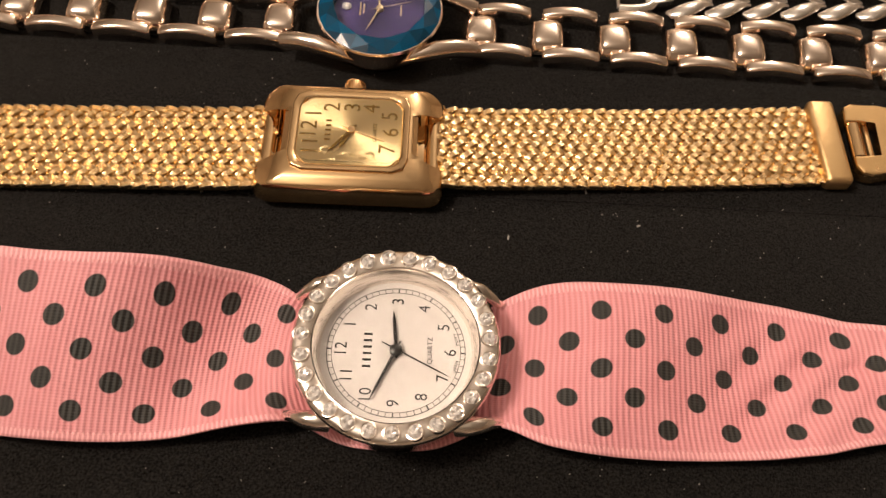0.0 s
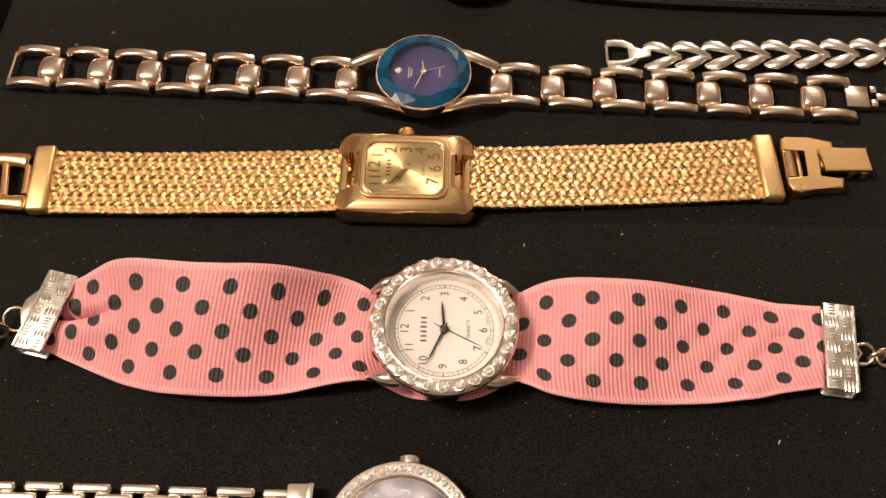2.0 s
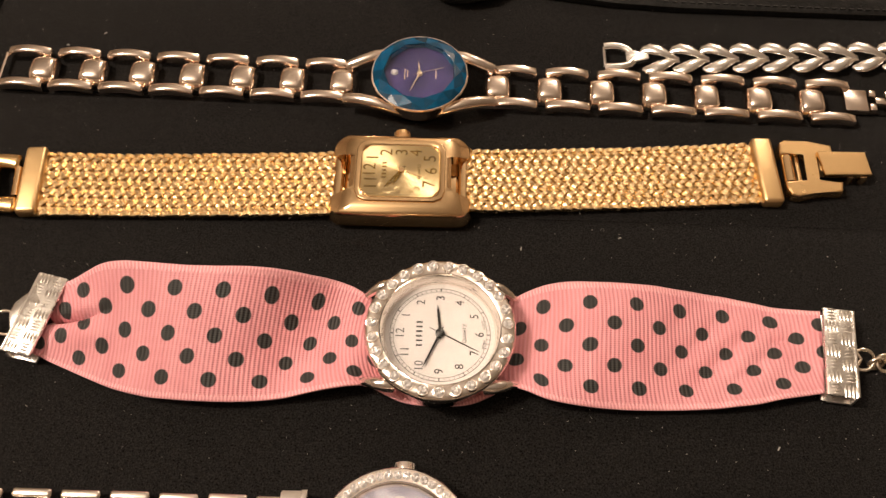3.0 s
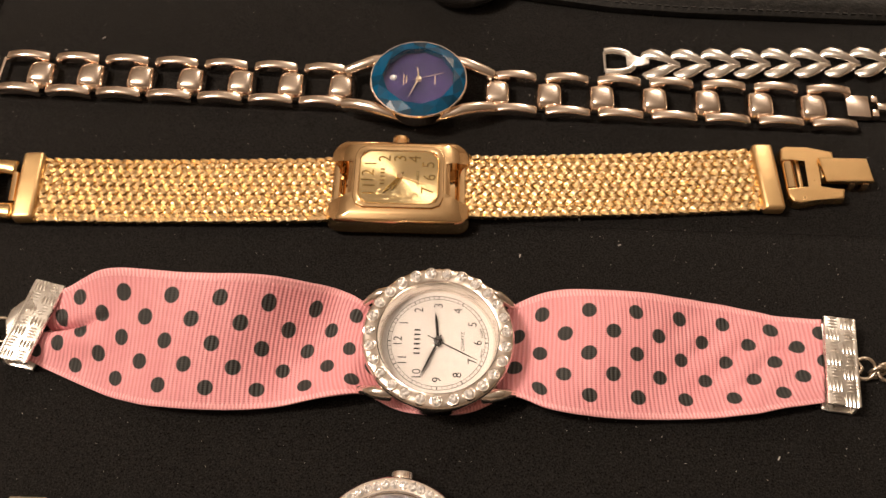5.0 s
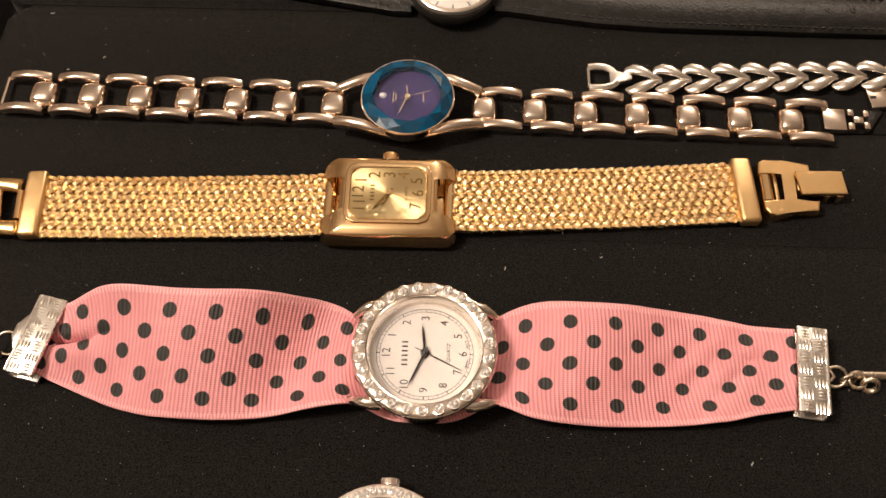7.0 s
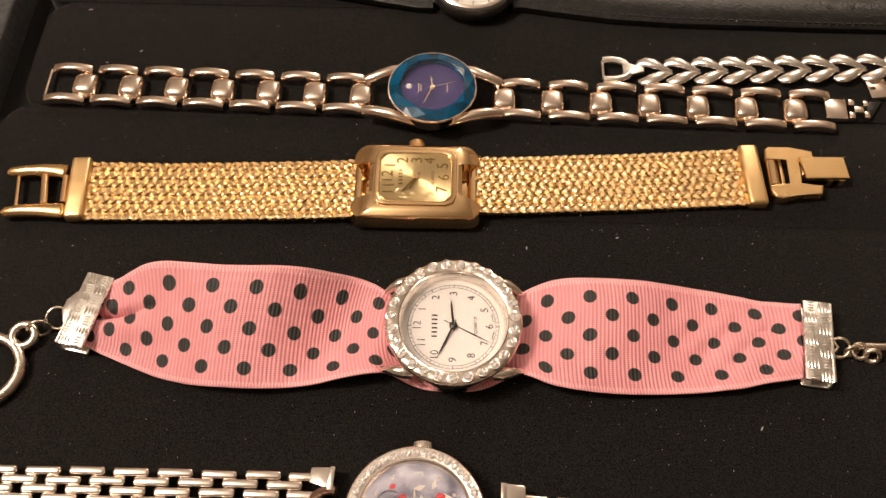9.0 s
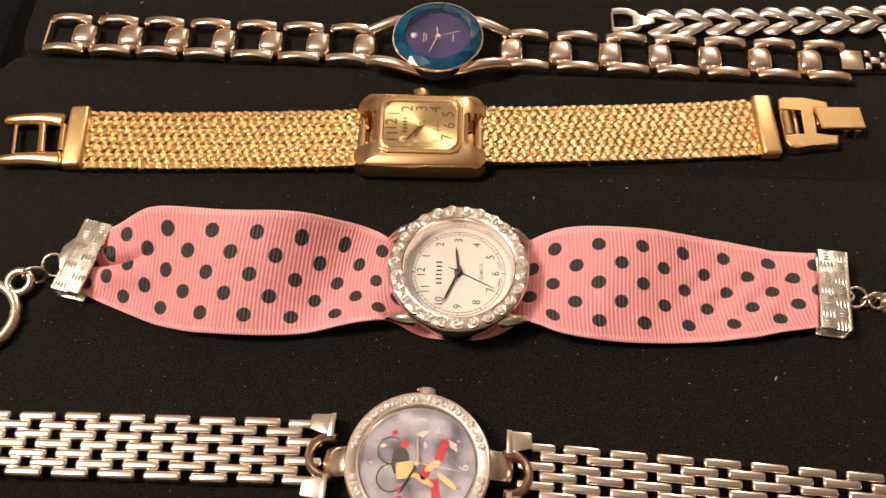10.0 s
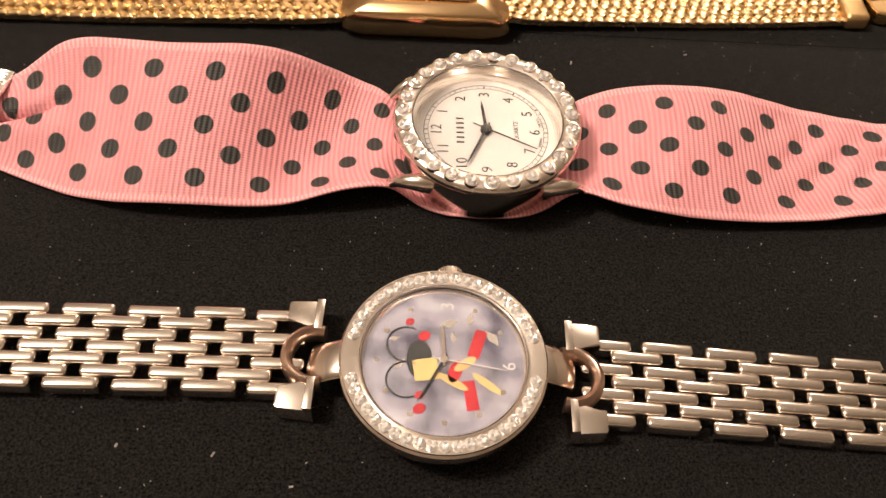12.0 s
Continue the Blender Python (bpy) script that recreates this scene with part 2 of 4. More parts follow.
def rounded(x0, y0, x1, y1, r, n=5):
    out = []
    for cx, cy, a in ((x1 - r, y1 - r, 0), (x0 + r, y1 - r, 90), (x0 + r, y0 + r, 180), (x1 - r, y0 + r, 270)):
        out += [(cx + r * math.cos(radians(a + 90 * k / n)), cy + r * math.sin(radians(a + 90 * k / n))) for k in range(n + 1)]
    return out


def frame_slab(bm, outer, inner, z0, z1, lip=0.0):
    """A plate with a hole: outer and inner outlines with the same number of corners; the inner top edge sits lip lower."""
    n = len(outer)
    rings = [[bm.verts.new((x, y, z)) for x, y in line] for line, z in ((outer, z0), (outer, z1), (inner, z1 - lip), (inner, z0))]
    for a, b in zip(rings, rings[1:] + rings[:1]):
        for k in range(n):
            bm.faces.new((a[k], a[(k + 1) % n], b[(k + 1) % n], b[k]))
    return bm


def letters(name, text, size, x, y, z, turn, mat, parent, squeeze=1.0):
    """Raised print in the built-in font, centred at x, y."""
    font = bpy.data.curves.new(name, "FONT")
    font.body, font.size, font.extrude = text, size * MM, 0.02 * MM
    font.align_x, font.align_y, font.resolution_u = "CENTER", "CENTER", 3
    holder = bpy.data.objects.new(name, font)
    scene.collection.objects.link(holder)
    data = bpy.data.meshes.new_from_object(holder.evaluated_get(bpy.context.evaluated_depsgraph_get()))
    bpy.data.objects.remove(holder)
    data.materials.append(mat)
    ob = piece(name, data, parent, x, y, z, 0, 0, turn)
    ob.matrix_basis = ob.matrix_basis @ Matrix.Diagonal((squeeze, 1, 1, 1))
    return ob


def hand(name, parent, x, y, z, direction, length, tail, width, mat):
    """A tapered clock hand that points along direction, in degrees from the x axis."""
    bm = bmesh.new()
    slab(bm, [(-tail, -width * 0.3), (0, -width / 2), (length * 0.75, -width * 0.42), (length, 0), (length * 0.75, width * 0.42), (0, width / 2), (-tail, width * 0.3)], 0, 0.12)
    return piece(name, mesh_of(name, bm, mat, False), parent, x, y, z, 0, 0, direction)


def stone_mesh(r, sides=8):
    """A brilliant-cut stone: flat table, star and kite facets, girdle."""
    bm = bmesh.new()
    ring = lambda q, half, z, n: [bm.verts.new((q * r * math.cos(2 * math.pi * (k + half) / n), q * r * math.sin(2 * math.pi * (k + half) / n), z * r)) for k in range(n)]
    heart, crown = bm.verts.new((0, 0, 0.38 * r)), ring(0.55, 0, 0.72, sides)
    for k in range(0, sides, 2):
        crown[k].co.z -= 0.26 * r
    girdle, base = ring(1.0, 0.5, 0.12, sides), ring(0.85, 0.5, -0.4, sides)
    for k in range(sides):
        j = (k + 1) % sides
        bm.faces.new((heart, crown[k], crown[j]))
        bm.faces.new((crown[k], girdle[k], crown[j]))
        bm.faces.new((crown[j], girdle[k], girdle[j]))
        bm.faces.new((girdle[k], base[k], base[j], girdle[j]))
    return mesh_of("stone", bm, STONE, False)


def smooth_between(table, x):
    """Eases between (place, value) pairs."""
    if x <= table[0][0]:
        return table[0][1]
    for (a, va), (b, vb) in zip(table, table[1:]):
        if x <= b:
            s = (x - a) / (b - a)
            return va + (vb - va) * s
    return table[-1][1]

# ---- the room, the table and the tray ----


def structure(name, bm, mat, label, smooth=False):
    return tagged(new(name, mesh_of(name, bm, mat, smooth)), label, kind="structure")


structure("floor", box(bmesh.new(), 0, 0, -900, 5200, 5200, 60), TABLE, "plain tan floor below the table")
structure("ceiling", box(bmesh.new(), 0, 0, 1400, 5200, 5200, 80), CEILING, "plain white room ceiling")
for side, x, y, sx, sy in (("north", 0, 2550, 5200, 100), ("south", 0, -2550, 5200, 100), ("east", 2550, 0, 100, 5000), ("west", -2550, 0, 100, 5000)):
    structure("wall_" + side, box(bmesh.new(), x, y, -840, sx, sy, 2240), PLASTER, "plain warm cream plastered room wall")
table = thing("table", 0, 0, -12, 0, "tan table top under the black display tray", "table")
part("tabletop", box(bmesh.new(), 0, 40, -28, 1100, 700, 28, 3), TABLE, table)
for x in (-500, 500):
    for y in (-270, 350):
        part("leg", box(bmesh.new(), x, y, -828, 45, 45, 800, 3), TABLE, table)

tray = thing("display_tray", -1.5, -1.4, -12, -0.5, "black velvet jewellery tray with a grey flocked rim", "display tray")
part("base", box(bmesh.new(), 18.5, 42.5, 0, 274, 226, 2.5, 0.4), VELVET, tray)
for x, y, sx, sy in ((18.5, -70.9, 279, 4.2), (18.5, 156, 279, 4.2), (-118.4, 42.3, 4.2, 222), (155.4, 42.3, 4.2, 222)):
    part("rim", box(bmesh.new(), x, y, 0.3, sx, sy, 11.9, 0.9, 0, 3), GREY_RIM, tray, "grey flocked rim")


def pad(y0, y1, top, x0=-106.0, corner=5.0):
    """A padded velvet bar with rolled edges and a faintly uneven top."""
    bm = bmesh.new()
    slab(bm, rounded(x0, y0, 151.0, y1, corner, 6), 2.5, top + 12)
    lid = max(bm.faces, key=lambda f: f.calc_center_median().z)
    bmesh.ops.bevel(bm, geom=list(lid.edges), offset=1.5, segments=4, profile=0.5, affect="EDGES")
    part("velvet_pad", bm, VELVET, tray)


pad(87.8, 152.5, -0.4, -109.0)
pad(53.1, 87.2, 0.0)
pad(22.76, 52.7, 0.0, -109.0)
pad(-68.2, 22.64, 0.0, -109.0)

# ---- lint on the velvet ----
bm = bmesh.new()
for k in range(1000):
    x, y = random.uniform(-104, 140), random.uniform(-66, 84)
    long, turn = random.choice((0.08, 0.08, 0.1, 0.12, 0.2)), random.uniform(0, 180)
    box(bm, x, y, 0.0, long * random.uniform(1, 1.6), 0.08, 0.06, 0, turn)
for x, y, long, turn in ((17.4, 13.9, 0.7, 80), (38, 17, 0.6, 20), (64, -27, 0.8, 60), (-31, 20, 0.5, 30), (30, 23, 0.7, 100), (-60, -61, 0.5, 80), (-34, -58, 0.7, 60), (-24, -62, 0.5, 10), (-80, 70, 0.8, 40), (-96, 84, 1.0, 10), (104, 16, 0.9, 120), (106, 15, 0.8, 40), (-88, 66, 0.7, 0), (-46, -57, 0.5, 70)):
    box(bm, x, y, 0.0, long, 0.22, 0.16, 0, turn)
lint = tagged(new("lint", mesh_of("lint", bm, LINT, False)), "pale specks of lint on the black velvet", "lint", kind="stuff")

# ---- pink ribbon watch ----
pink = thing("ribbon_watch", 0.9, -8.5, 0, 0, "round silver watch with rhinestone bezel on pink polka dot ribbon", "watch")

TOP_EDGE = [(-75.0, 9.8), (-72.0, 10.2), (-68.0, 11.0), (-64.0, 11.4), (-60.0, 11.3), (-54.0, 10.9), (-48.0, 10.4), (-42.0, 10.2), (-32.0, 10.3), (-28.0, 10.6), (-24.5, 10.9), (-21.0, 11.5), (-18.0, 11.0), (-15.0, 9.7), (-12.5, 8.0), (0.0, 6.0), (12.5, 8.0), (16.0, 10.2), (20.0, 12.0), (23.0, 12.6), (26.0, 12.7), (30.0, 12.3), (36.0, 12.1), (42.0, 12.2), (54.0, 12.2), (60.0, 11.3), (66.0, 9.8), (76.0, 8.0)]
LOW_EDGE = [(-75.0, -3.4), (-72.0, -5.0), (-66.0, -7.7), (-60.0, -10.4), (-54.0, -12.2), (-48.0, -12.9), (-42.0, -13.2), (-37.0, -13.0), (-32.0, -12.5), (-28.0, -12.0), (-20.0, -10.8), (-15.0, -9.9), (-12.5, -9.2), (-9.5, -10.4), (-6.0, -11.9), (0.0, -12.3), (6.0, -11.9), (9.5, -10.4), (12.8, -9.0), (16.0, -9.7), (20.0, -11.6), (25.0, -12.4), (36.0, -12.7), (48.0, -12.3), (54.0, -11.9), (60.0, -11.3), (66.0, -10.0), (76.0, -8.4)]
TOP_LIFT = [(-75.0, 3.6), (-72.0, 4.4), (-68.0, 7.4), (-64.0, 10.6), (-60.0, 11.9), (-48.0, 12.0), (-37.0, 12.7), (-32.0, 12.2), (-28.0, 10.4), (-24.0, 7.8), (-20.0, 5.0), (-15.0, 4.0), (-10.0, 0.6), (10.0, 0.6), (12.5, 2.8), (16.0, 3.2), (20.0, 3.4), (25.0, 4.1), (30.0, 5.1), (36.0, 5.3), (42.0, 4.4), (48.0, 2.6), (54.0, 0.8), (60.0, 0.4), (66.0, 0.5), (72.0, 1.8), (76.0, 3.2)]
LOW_LIFT = [(-75.0, 2.2), (-72.0, 1.2), (-66.0, 0.6), (-60.0, 0.7), (-54.0, 2.0), (-48.0, 3.0), (-42.0, 3.3), (-32.0, 2.3), (-28.0, 2.6), (-24.0, 4.0), (-20.0, 5.0), (-15.0, 4.8), (-10.0, 0.6), (10.0, 0.6), (14.0, 4.1), (20.0, 4.3), (25.0, 4.0), (30.0, 2.9), (42.0, 2.1), (48.0, 2.2), (60.0, 3.2), (76.0, 2.8)]
BOW = [(-75.0, -0.4), (-66.0, -0.8), (-60.0, -0.9), (-54.0, 0.1), (-45.0, 0.8), (-37.0, -0.6), (-32.0, -2.6), (-28.0, -3.9), (-24.0, -4.1), (-20.0, -3.0), (-10.0, 0.0), (14.0, -0.6), (20.0, 0.2), (25.0, 1.4), (30.0, 2.4), (36.0, 1.6), (42.0, 0.2), (48.0, -1.1), (54.0, -1.2), (60.0, -0.4), (66.0, 0.0), (76.0, 0.4)]


def bump_at(x, y, cx, cy, rx, ry):
    return math.exp(-(((x - cx) / rx) ** 2) - ((y - cy) / ry) ** 2)


def smoothed(table, x):
    return sum(smooth_between(table, x + d) for d in (-1.6, -0.8, 0, 0.8, 1.6)) / 5


def ribbon_point(x, v):
    """v runs from 0 at the far edge to 1 at the near edge."""
    top, low = smoothed(TOP_EDGE, x), smoothed(LOW_EDGE, x)
    y = top + (low - top) * v
    z = smoothed(TOP_LIFT, x) * (1 - v) + smoothed(LOW_LIFT, x) * v + 4 * v * (1 - v) * smoothed(BOW, x)
    if x < 0:
        z -= 2.8 * bump_at(x, y - 0.10 * (x + 68), -70, 3.0, 5.5, 0.75)
        z += 1.2 * bump_at(x, y, -69, -0.6, 7, 2.4)
    else:
        z += 0.45 * math.sin((x - 1.1 * y) * 0.75) * bump_at(x, y, 58, -1, 12, 9)
        z -= 0.5 * bump_at(x, y - 0.06 * (x - 66), 66.5, 2.2, 4.0, 0.9)
    slant = -3.4 * max(0.0, min(1.0, (-x - 55) / 20)) * v - 2.4 * max(0.0, min(1.0, (x - 52) / 22)) * v
    return x + slant, y, max(z, 0.35)


bm = bmesh.new()
weave = bm.loops.layers.uv.new("weave")
gather = bm.loops.layers.uv.new("gather")
COLS, ROWS = 300, 48
grid = []
for i in range(COLS + 1):
    x = -74.6 + 149.2 * i / COLS
    grid.append([bm.verts.new(ribbon_point(x, j / ROWS)) for j in range(ROWS + 1)])


def weave_at(x, v):
    """The printed pattern, pulled askew where the ribbon is gathered."""
    w, x = v - 0.5, ribbon_point(x, v)[0]
    v -= v * (1 - v) * (0.085 + 0.17 * math.exp(-(((x - 24) / 7) ** 2)))
    if x < 0:
        a = (x + 41.6) / 25
        return -3.017 + 2.88 * a + 0.318 * w + 0.017 * a * w + 0.078 * a * a - 0.171 * w * w + 0.055 * a ** 3 - 0.296 * a * a * w - 0.797 * a * w * w - 0.093 * w ** 3, v
    a = (x - 41.35) / 25
    return 2.421 + 2.775 * a + 0.166 * w - 0.093 * a * w - 0.012 * a * a - 0.164 * w * w + 0.011 * a ** 3 + 0.014 * a * a * w - 0.118 * a * w * w - 0.749 * w ** 3, v


FULL_WIDTH = smoothed(TOP_EDGE, 42) - smoothed(LOW_EDGE, 42)
for i in range(COLS):
    for j in range(ROWS):
        f = bm.faces.new((grid[i][j], grid[i][j + 1], grid[i + 1][j + 1], grid[i + 1][j]))
        xs = [-74.6 + 149.2 * k / COLS for k in (i, i, i + 1, i + 1)]
        for corner, x, jj in zip(f.loops, xs, (j, j + 1, j + 1, j)):
            corner[weave].uv = weave_at(x, jj / ROWS)
            corner[gather].uv = max(0.62, min(1.0, (smoothed(TOP_EDGE, x) - smoothed(LOW_EDGE, x)) / FULL_WIDTH)), 0.0
band = part("ribbon", bm, RIBBON, pink, "pink grosgrain ribbon with black dots")
skin = band.modifiers.new("thickness", "SOLIDIFY")
skin.thickness, skin.offset = 0.35 * MM, -1

# a pulled thread on the ribbon
bm = bmesh.new()
tube(bm, [Vector(ribbon_point(61.7 + d, 0.5 - 0.025 * d)) + Vector((0, 0, 0.06)) for d in (0, 0.5, 1.0, 1.5, 2.1)], 0.1, 0.08, 6)
part("pulled_thread", bm, INK, pink, "dark pulled thread")

# case, lugs, bezel and stones
bm = bmesh.new()
lathe(bm, [(0, 0.7), (12.1, 0.7), (12.5, 1.1), (13.1, 5.4), (13.4, 7.8), (12.6, 8.4), (11.4, 8.4), (11.2, 6.2), (0, 6.2)], 64)
part("case", bm, STEEL, pink)
bm = bmesh.new()
lathe(bm, [(11.2, 8.4), (13.5, 7.7), (13.95, 8.1), (14.15, 8.7), (14.0, 9.3), (13.5, 9.7), (12.6, 9.8), (11.7, 9.75), (11.35, 9.6), (11.25, 9.2)], 96, closed=True)
part("bezel", bm, SATIN_STEEL, pink)
for sx in (-1, 1):
    for sy in (-1, 1):
        bm = bmesh.new()
        tube(bm, [(sx * 8.6, sy * 9.8, 5.6), (sx * 10.0, sy * 10.1, 6.1), (sx * 11.6, sy * 9.9, 6.0), (sx * 13.2, sy * 9.3, 5.2), (sx * 14.5, sy * 8.8, 4.0)], lambda s: 1.6 - 0.95 * s, lambda s: 1.7 - 1.1 * s, 14)
        part("lug", bm, STEEL, pink)
data = stone_mesh(1.03)
ring = bmesh.new()
lathe(ring, [(1.0, -0.3), (1.26, -0.3), (1.2, 0.26), (1.04, 0.3)], 18, closed=True)
cup = mesh_of("stone_cup", ring, STEEL)
for k in range(27):
    a = 2 * math.pi * (k + 0.3) / 27
    x, y = 12.65 * math.cos(a), 12.65 * math.sin(a)
    gem = piece("stone", data, pink, x, y, 9.66, 9 * math.sin(k * 2.3), 9 * math.cos(k * 1.7), k * 37)
    piece("stone_cup", cup, gem, 0, 0, 0)
bm = bmesh.new()
lathe(bm, [(0, 5.5), (10.5, 5.5), (10.5, 5.66), (0, 5.66)], 64)
dial = part("dial", bm, WHITE_DIAL, pink, "white dial with black arabic numerals")
bm = bmesh.new()
lathe(bm, [(9.35, 5.67), (9.45, 5.67), (9.45, 5.69), (9.35, 5.69)], 72, closed=True)
lathe(bm, [(8.72, 5.67), (8.80, 5.67), (8.80, 5.69), (8.72, 5.69)], 72, closed=True)
for k in range(60):
    a = 2 * math.pi * k / 60
    box(bm, 9.07 * math.cos(a), 9.07 * math.sin(a), 5.67, 0.56, 0.2 if k % 5 == 0 else 0.09, 0.02, 0, k * 6)
part("minute_track", bm, INK, dial)
bm = bmesh.new()
lathe(bm, [(10.3, 6.5), (10.5, 6.42), (11.35, 9.3), (11.35, 9.6), (11.1, 9.3)], 72, closed=True)
part("rehaut", bm, STEEL, pink)
for k in range(1, 13):
    a = radians(180 - 30 * k)
    letters("numeral", str(k), 2.35, 7.45 * math.cos(a), 7.45 * math.sin(a), 5.69, 90, INK, dial, 0.92)
letters("lettering", "QUARTZ", 0.98, 4.6, 0.2, 5.69, 90, INK, dial)
for k in range(6):
    bm = bmesh.new()
    box(bm, -3.9, -2.35 + 0.94 * k, 5.68, 1.15, 0.34, 0.02, 0.0)
    part("print_bar", bm, INK, dial)
letters("lettering", "JAPAN", 0.62, 8.15, -2.0, 5.69, 78, INK, dial)
letters("lettering", "MOV'T", 0.62, 8.15, 2.0, 5.69, 102, INK, dial)
hand("hour_hand", pink, 0, 0, 5.95, 96, 6.0, 1.2, 0.52, BLACK_HAND)
hand("minute_hand", pink, 0, 0, 6.1, 246, 8.0, 1.4, 0.42, BLACK_HAND)
hand("second_hand", pink, 0, 0, 6.25, -27, 8.4, 2.2, 0.2, BLACK_HAND)
bm = bmesh.new()
lathe(bm, [(0, 6.55), (0.5, 6.5), (0.85, 6.35), (0.9, 5.8), (0, 5.8)], 20)
part("hub", bm, BLACK_HAND, pink)
bm = bmesh.new()
lathe(bm, [(0, 9.75), (9.8, 9.7), (11.2, 9.55), (11.2, 9.4), (0, 9.55)], 64)
part("glass", bm, GLASS, pink).visible_shadow = False


def clamp(x, y, turn, length, label, tab=False):
    """A folded ribbon end with two leaves and a small eye."""
    bm = bmesh.new()
    box(bm, 0, 0, 4.0, 6.0, length, 0.8, 0.3)
    cells = 7
    for i in range(2):
        for j in range(cells):
            cx, cy, high = -1.4 + 2.8 * i, length * ((j + 0.5) / cells - 0.5), length / cells
            for k in range(4):
                off = (k - 1.5) / 4
                if (i + j) % 2:
                    tube(bm, [(cx + off * 2.75, cy + high * q, 4.62 - 0.5 * abs(q)) for q in (-0.48, -0.3, 0, 0.3, 0.48)], 0.33, 0.42, 8)
                else:
                    tube(bm, [(cx + 2.8 * q, cy + off * high, 4.62 - 0.5 * abs(q)) for q in (-0.48, -0.3, 0, 0.3, 0.48)], high * 0.12, 0.36, 8)
    box(bm, 0, 0, 0.6, 6.0, length, 0.8, 0.3)
    if tab:
        slab(bm, [(2.6, -4.2), (3.6, -3.6), (4.9, -1.2), (4.9, 1.2), (3.6, 3.6), (2.6, 4.2)], 3.5, 4.6, 0.35)
    box(bm, 2.7, 0, 0.6, 0.7, length, 4.4, 0.3)
    holder = piece("ribbon_clamp", mesh_of("ribbon_clamp", bm, STAMPED), pink, x, y, 0, 0, 0, turn, label)
    bm = bmesh.new()
    tube(bm, [(2.9, -1.5, 2.6), (4.0, -1.0, 2.6), (4.6, 0, 2.6), (4.0, 1.0, 2.6), (2.9, 1.5, 2.6)], 0.35)
    piece("eye", mesh_of("eye", bm, WORN), holder)


clamp(76.1, -0.9, -7.2, 18.0, "stamped silver ribbon clamp")
clamp(-77.5, 3.1, 180 - 12.2, 16.8, "stamped silver ribbon clamp with a pointed tab", True)


def link_ring(x, y, z, r, thick, tilt, turn, name="jump_ring"):
    bm = bmesh.new()
    tube(bm, loop(0, 0, 0, r, 24), thick, None, 10, True)
    piece(name, mesh_of(name, bm, WORN), pink, x, y, z, tilt, 0, turn)


link_ring(-84.1, 2.2, 2.0, 2.3, 0.3, 28, 20)
link_ring(-87.5, -0.3, 2.0, 2.3, 0.34, 76, 18)
link_ring(-90.4, -1.9, 1.9, 2.35, 0.95, 8, 0, "eyelet")
link_ring(-96.9, -9.6, 1.3, 7.4, 1.3, 0, 0, "toggle_ring")
link_ring(81.2, -1.4, 2.2, 2.0, 0.35, 30, -20)
link_ring(83.8, -1.9, 1.8, 1.6, 0.35, 75, 10)
link_ring(85.6, -1.8, 1.6, 1.6, 0.4, 15, 0)
link_ring(88.0, -2.8, 1.4, 1.5, 0.55, 60, -10, "eyelet")
bm = bmesh.new()
tube(bm, [(84.4, -0.6, 1.2), (84.7, -0.6, 1.2), (91, -0.6, 1.2), (99.1, -0.5, 1.2), (99.5, -0.5, 1.2)], lambda s: 0.9 if 0 < s < 1 else 0.6, None, 12)
part("toggle_bar", bm, WORN, pink, "silver toggle bar")

for ob in pink.children:
    if ob.name.split(".")[0] in ("dial", "hour_hand", "minute_hand", "second_hand", "hub"):
        ob.matrix_basis = Matrix.Translation((0.3 * MM, 0, 0.8 * MM)) @ ob.matrix_basis
    elif ob.name.split(".")[0] in ("case", "bezel", "lug", "stone", "rehaut", "glass"):
        ob.matrix_basis = Matrix.Translation((0.3 * MM, 0, 0)) @ ob.matrix_basis

# ---- gold rectangular watch ----
gold = thing("gold_watch", -7.6, 28.5, 0, 0, "rectangular gold watch with champagne dial on woven mesh band", "watch")
bm = bmesh.new()
slab(bm, rounded(-13.2, -9.1, 13.2, 9.1, 2.4, 6), 0.6, 2.5, 0.3)
part("case_back", bm, GOLD, gold)


def case_outline():
    """The case from above: a rounded block with a lug at each corner and a notch for the band at each end."""
    quarter = [(10.7, 0.0), (10.7, 2.4), (10.7, 4.6), (11.0, 5.0), (12.8, 5.1), (14.5, 5.2), (15.0, 5.7), (15.0, 6.3)]
    quarter += [(11.9 + 3.1 * math.cos(radians(a)), 7.0 + 2.9 * math.sin(radians(a))) for a in range(0, 91, 15)]
    half = quarter + [(-x, y) for x, y in quarter[::-1]]
    return half[:-1] + [(-x, -y) for x, y in half[:-1]]


def bezel_point(x, y):
    """The point of the octagonal dial frame in the direction of x, y."""
    t = min(9.4 / max(abs(x), 1e-6), 7.2 / max(abs(y), 1e-6), 14.7 / (abs(x) + abs(y)))
    return x * t, y * t


bm = bmesh.new()
rings, outline = [], case_outline()
for t, z in ((0.0, 2.3), (0.02, 3.4), (0.12, 5.4), (0.22, 6.35), (0.3, 6.6), (0.5, 6.85), (0.7, 7.0), (1.0, 7.1)):
    ring = []
    for x, y in outline:
        bx, by = bezel_point(x, y)
        px, py = x + (bx - x) * (t if t > 0.4 else 0.4 * t), y + (by - y) * t
        fall = 2.4 * max(0.0, (abs(px) - 9.4) / 5.6) ** 1.5
        ring.append(bm.verts.new((px, py, z - fall * (z - 2.3) / 4.8)))
    rings.append(ring)
for p, q in zip(rings, rings[1:]):
    for k in range(len(p)):
        j = (k + 1) % len(p)
        bm.faces.new((p[k], p[j], q[j], q[k]))
bm.faces.new(rings[-1])
for crisp in (rings[3],):
    for k, v in enumerate(crisp):
        bm.edges.get((v, crisp[(k + 1) % len(crisp)])).smooth = False
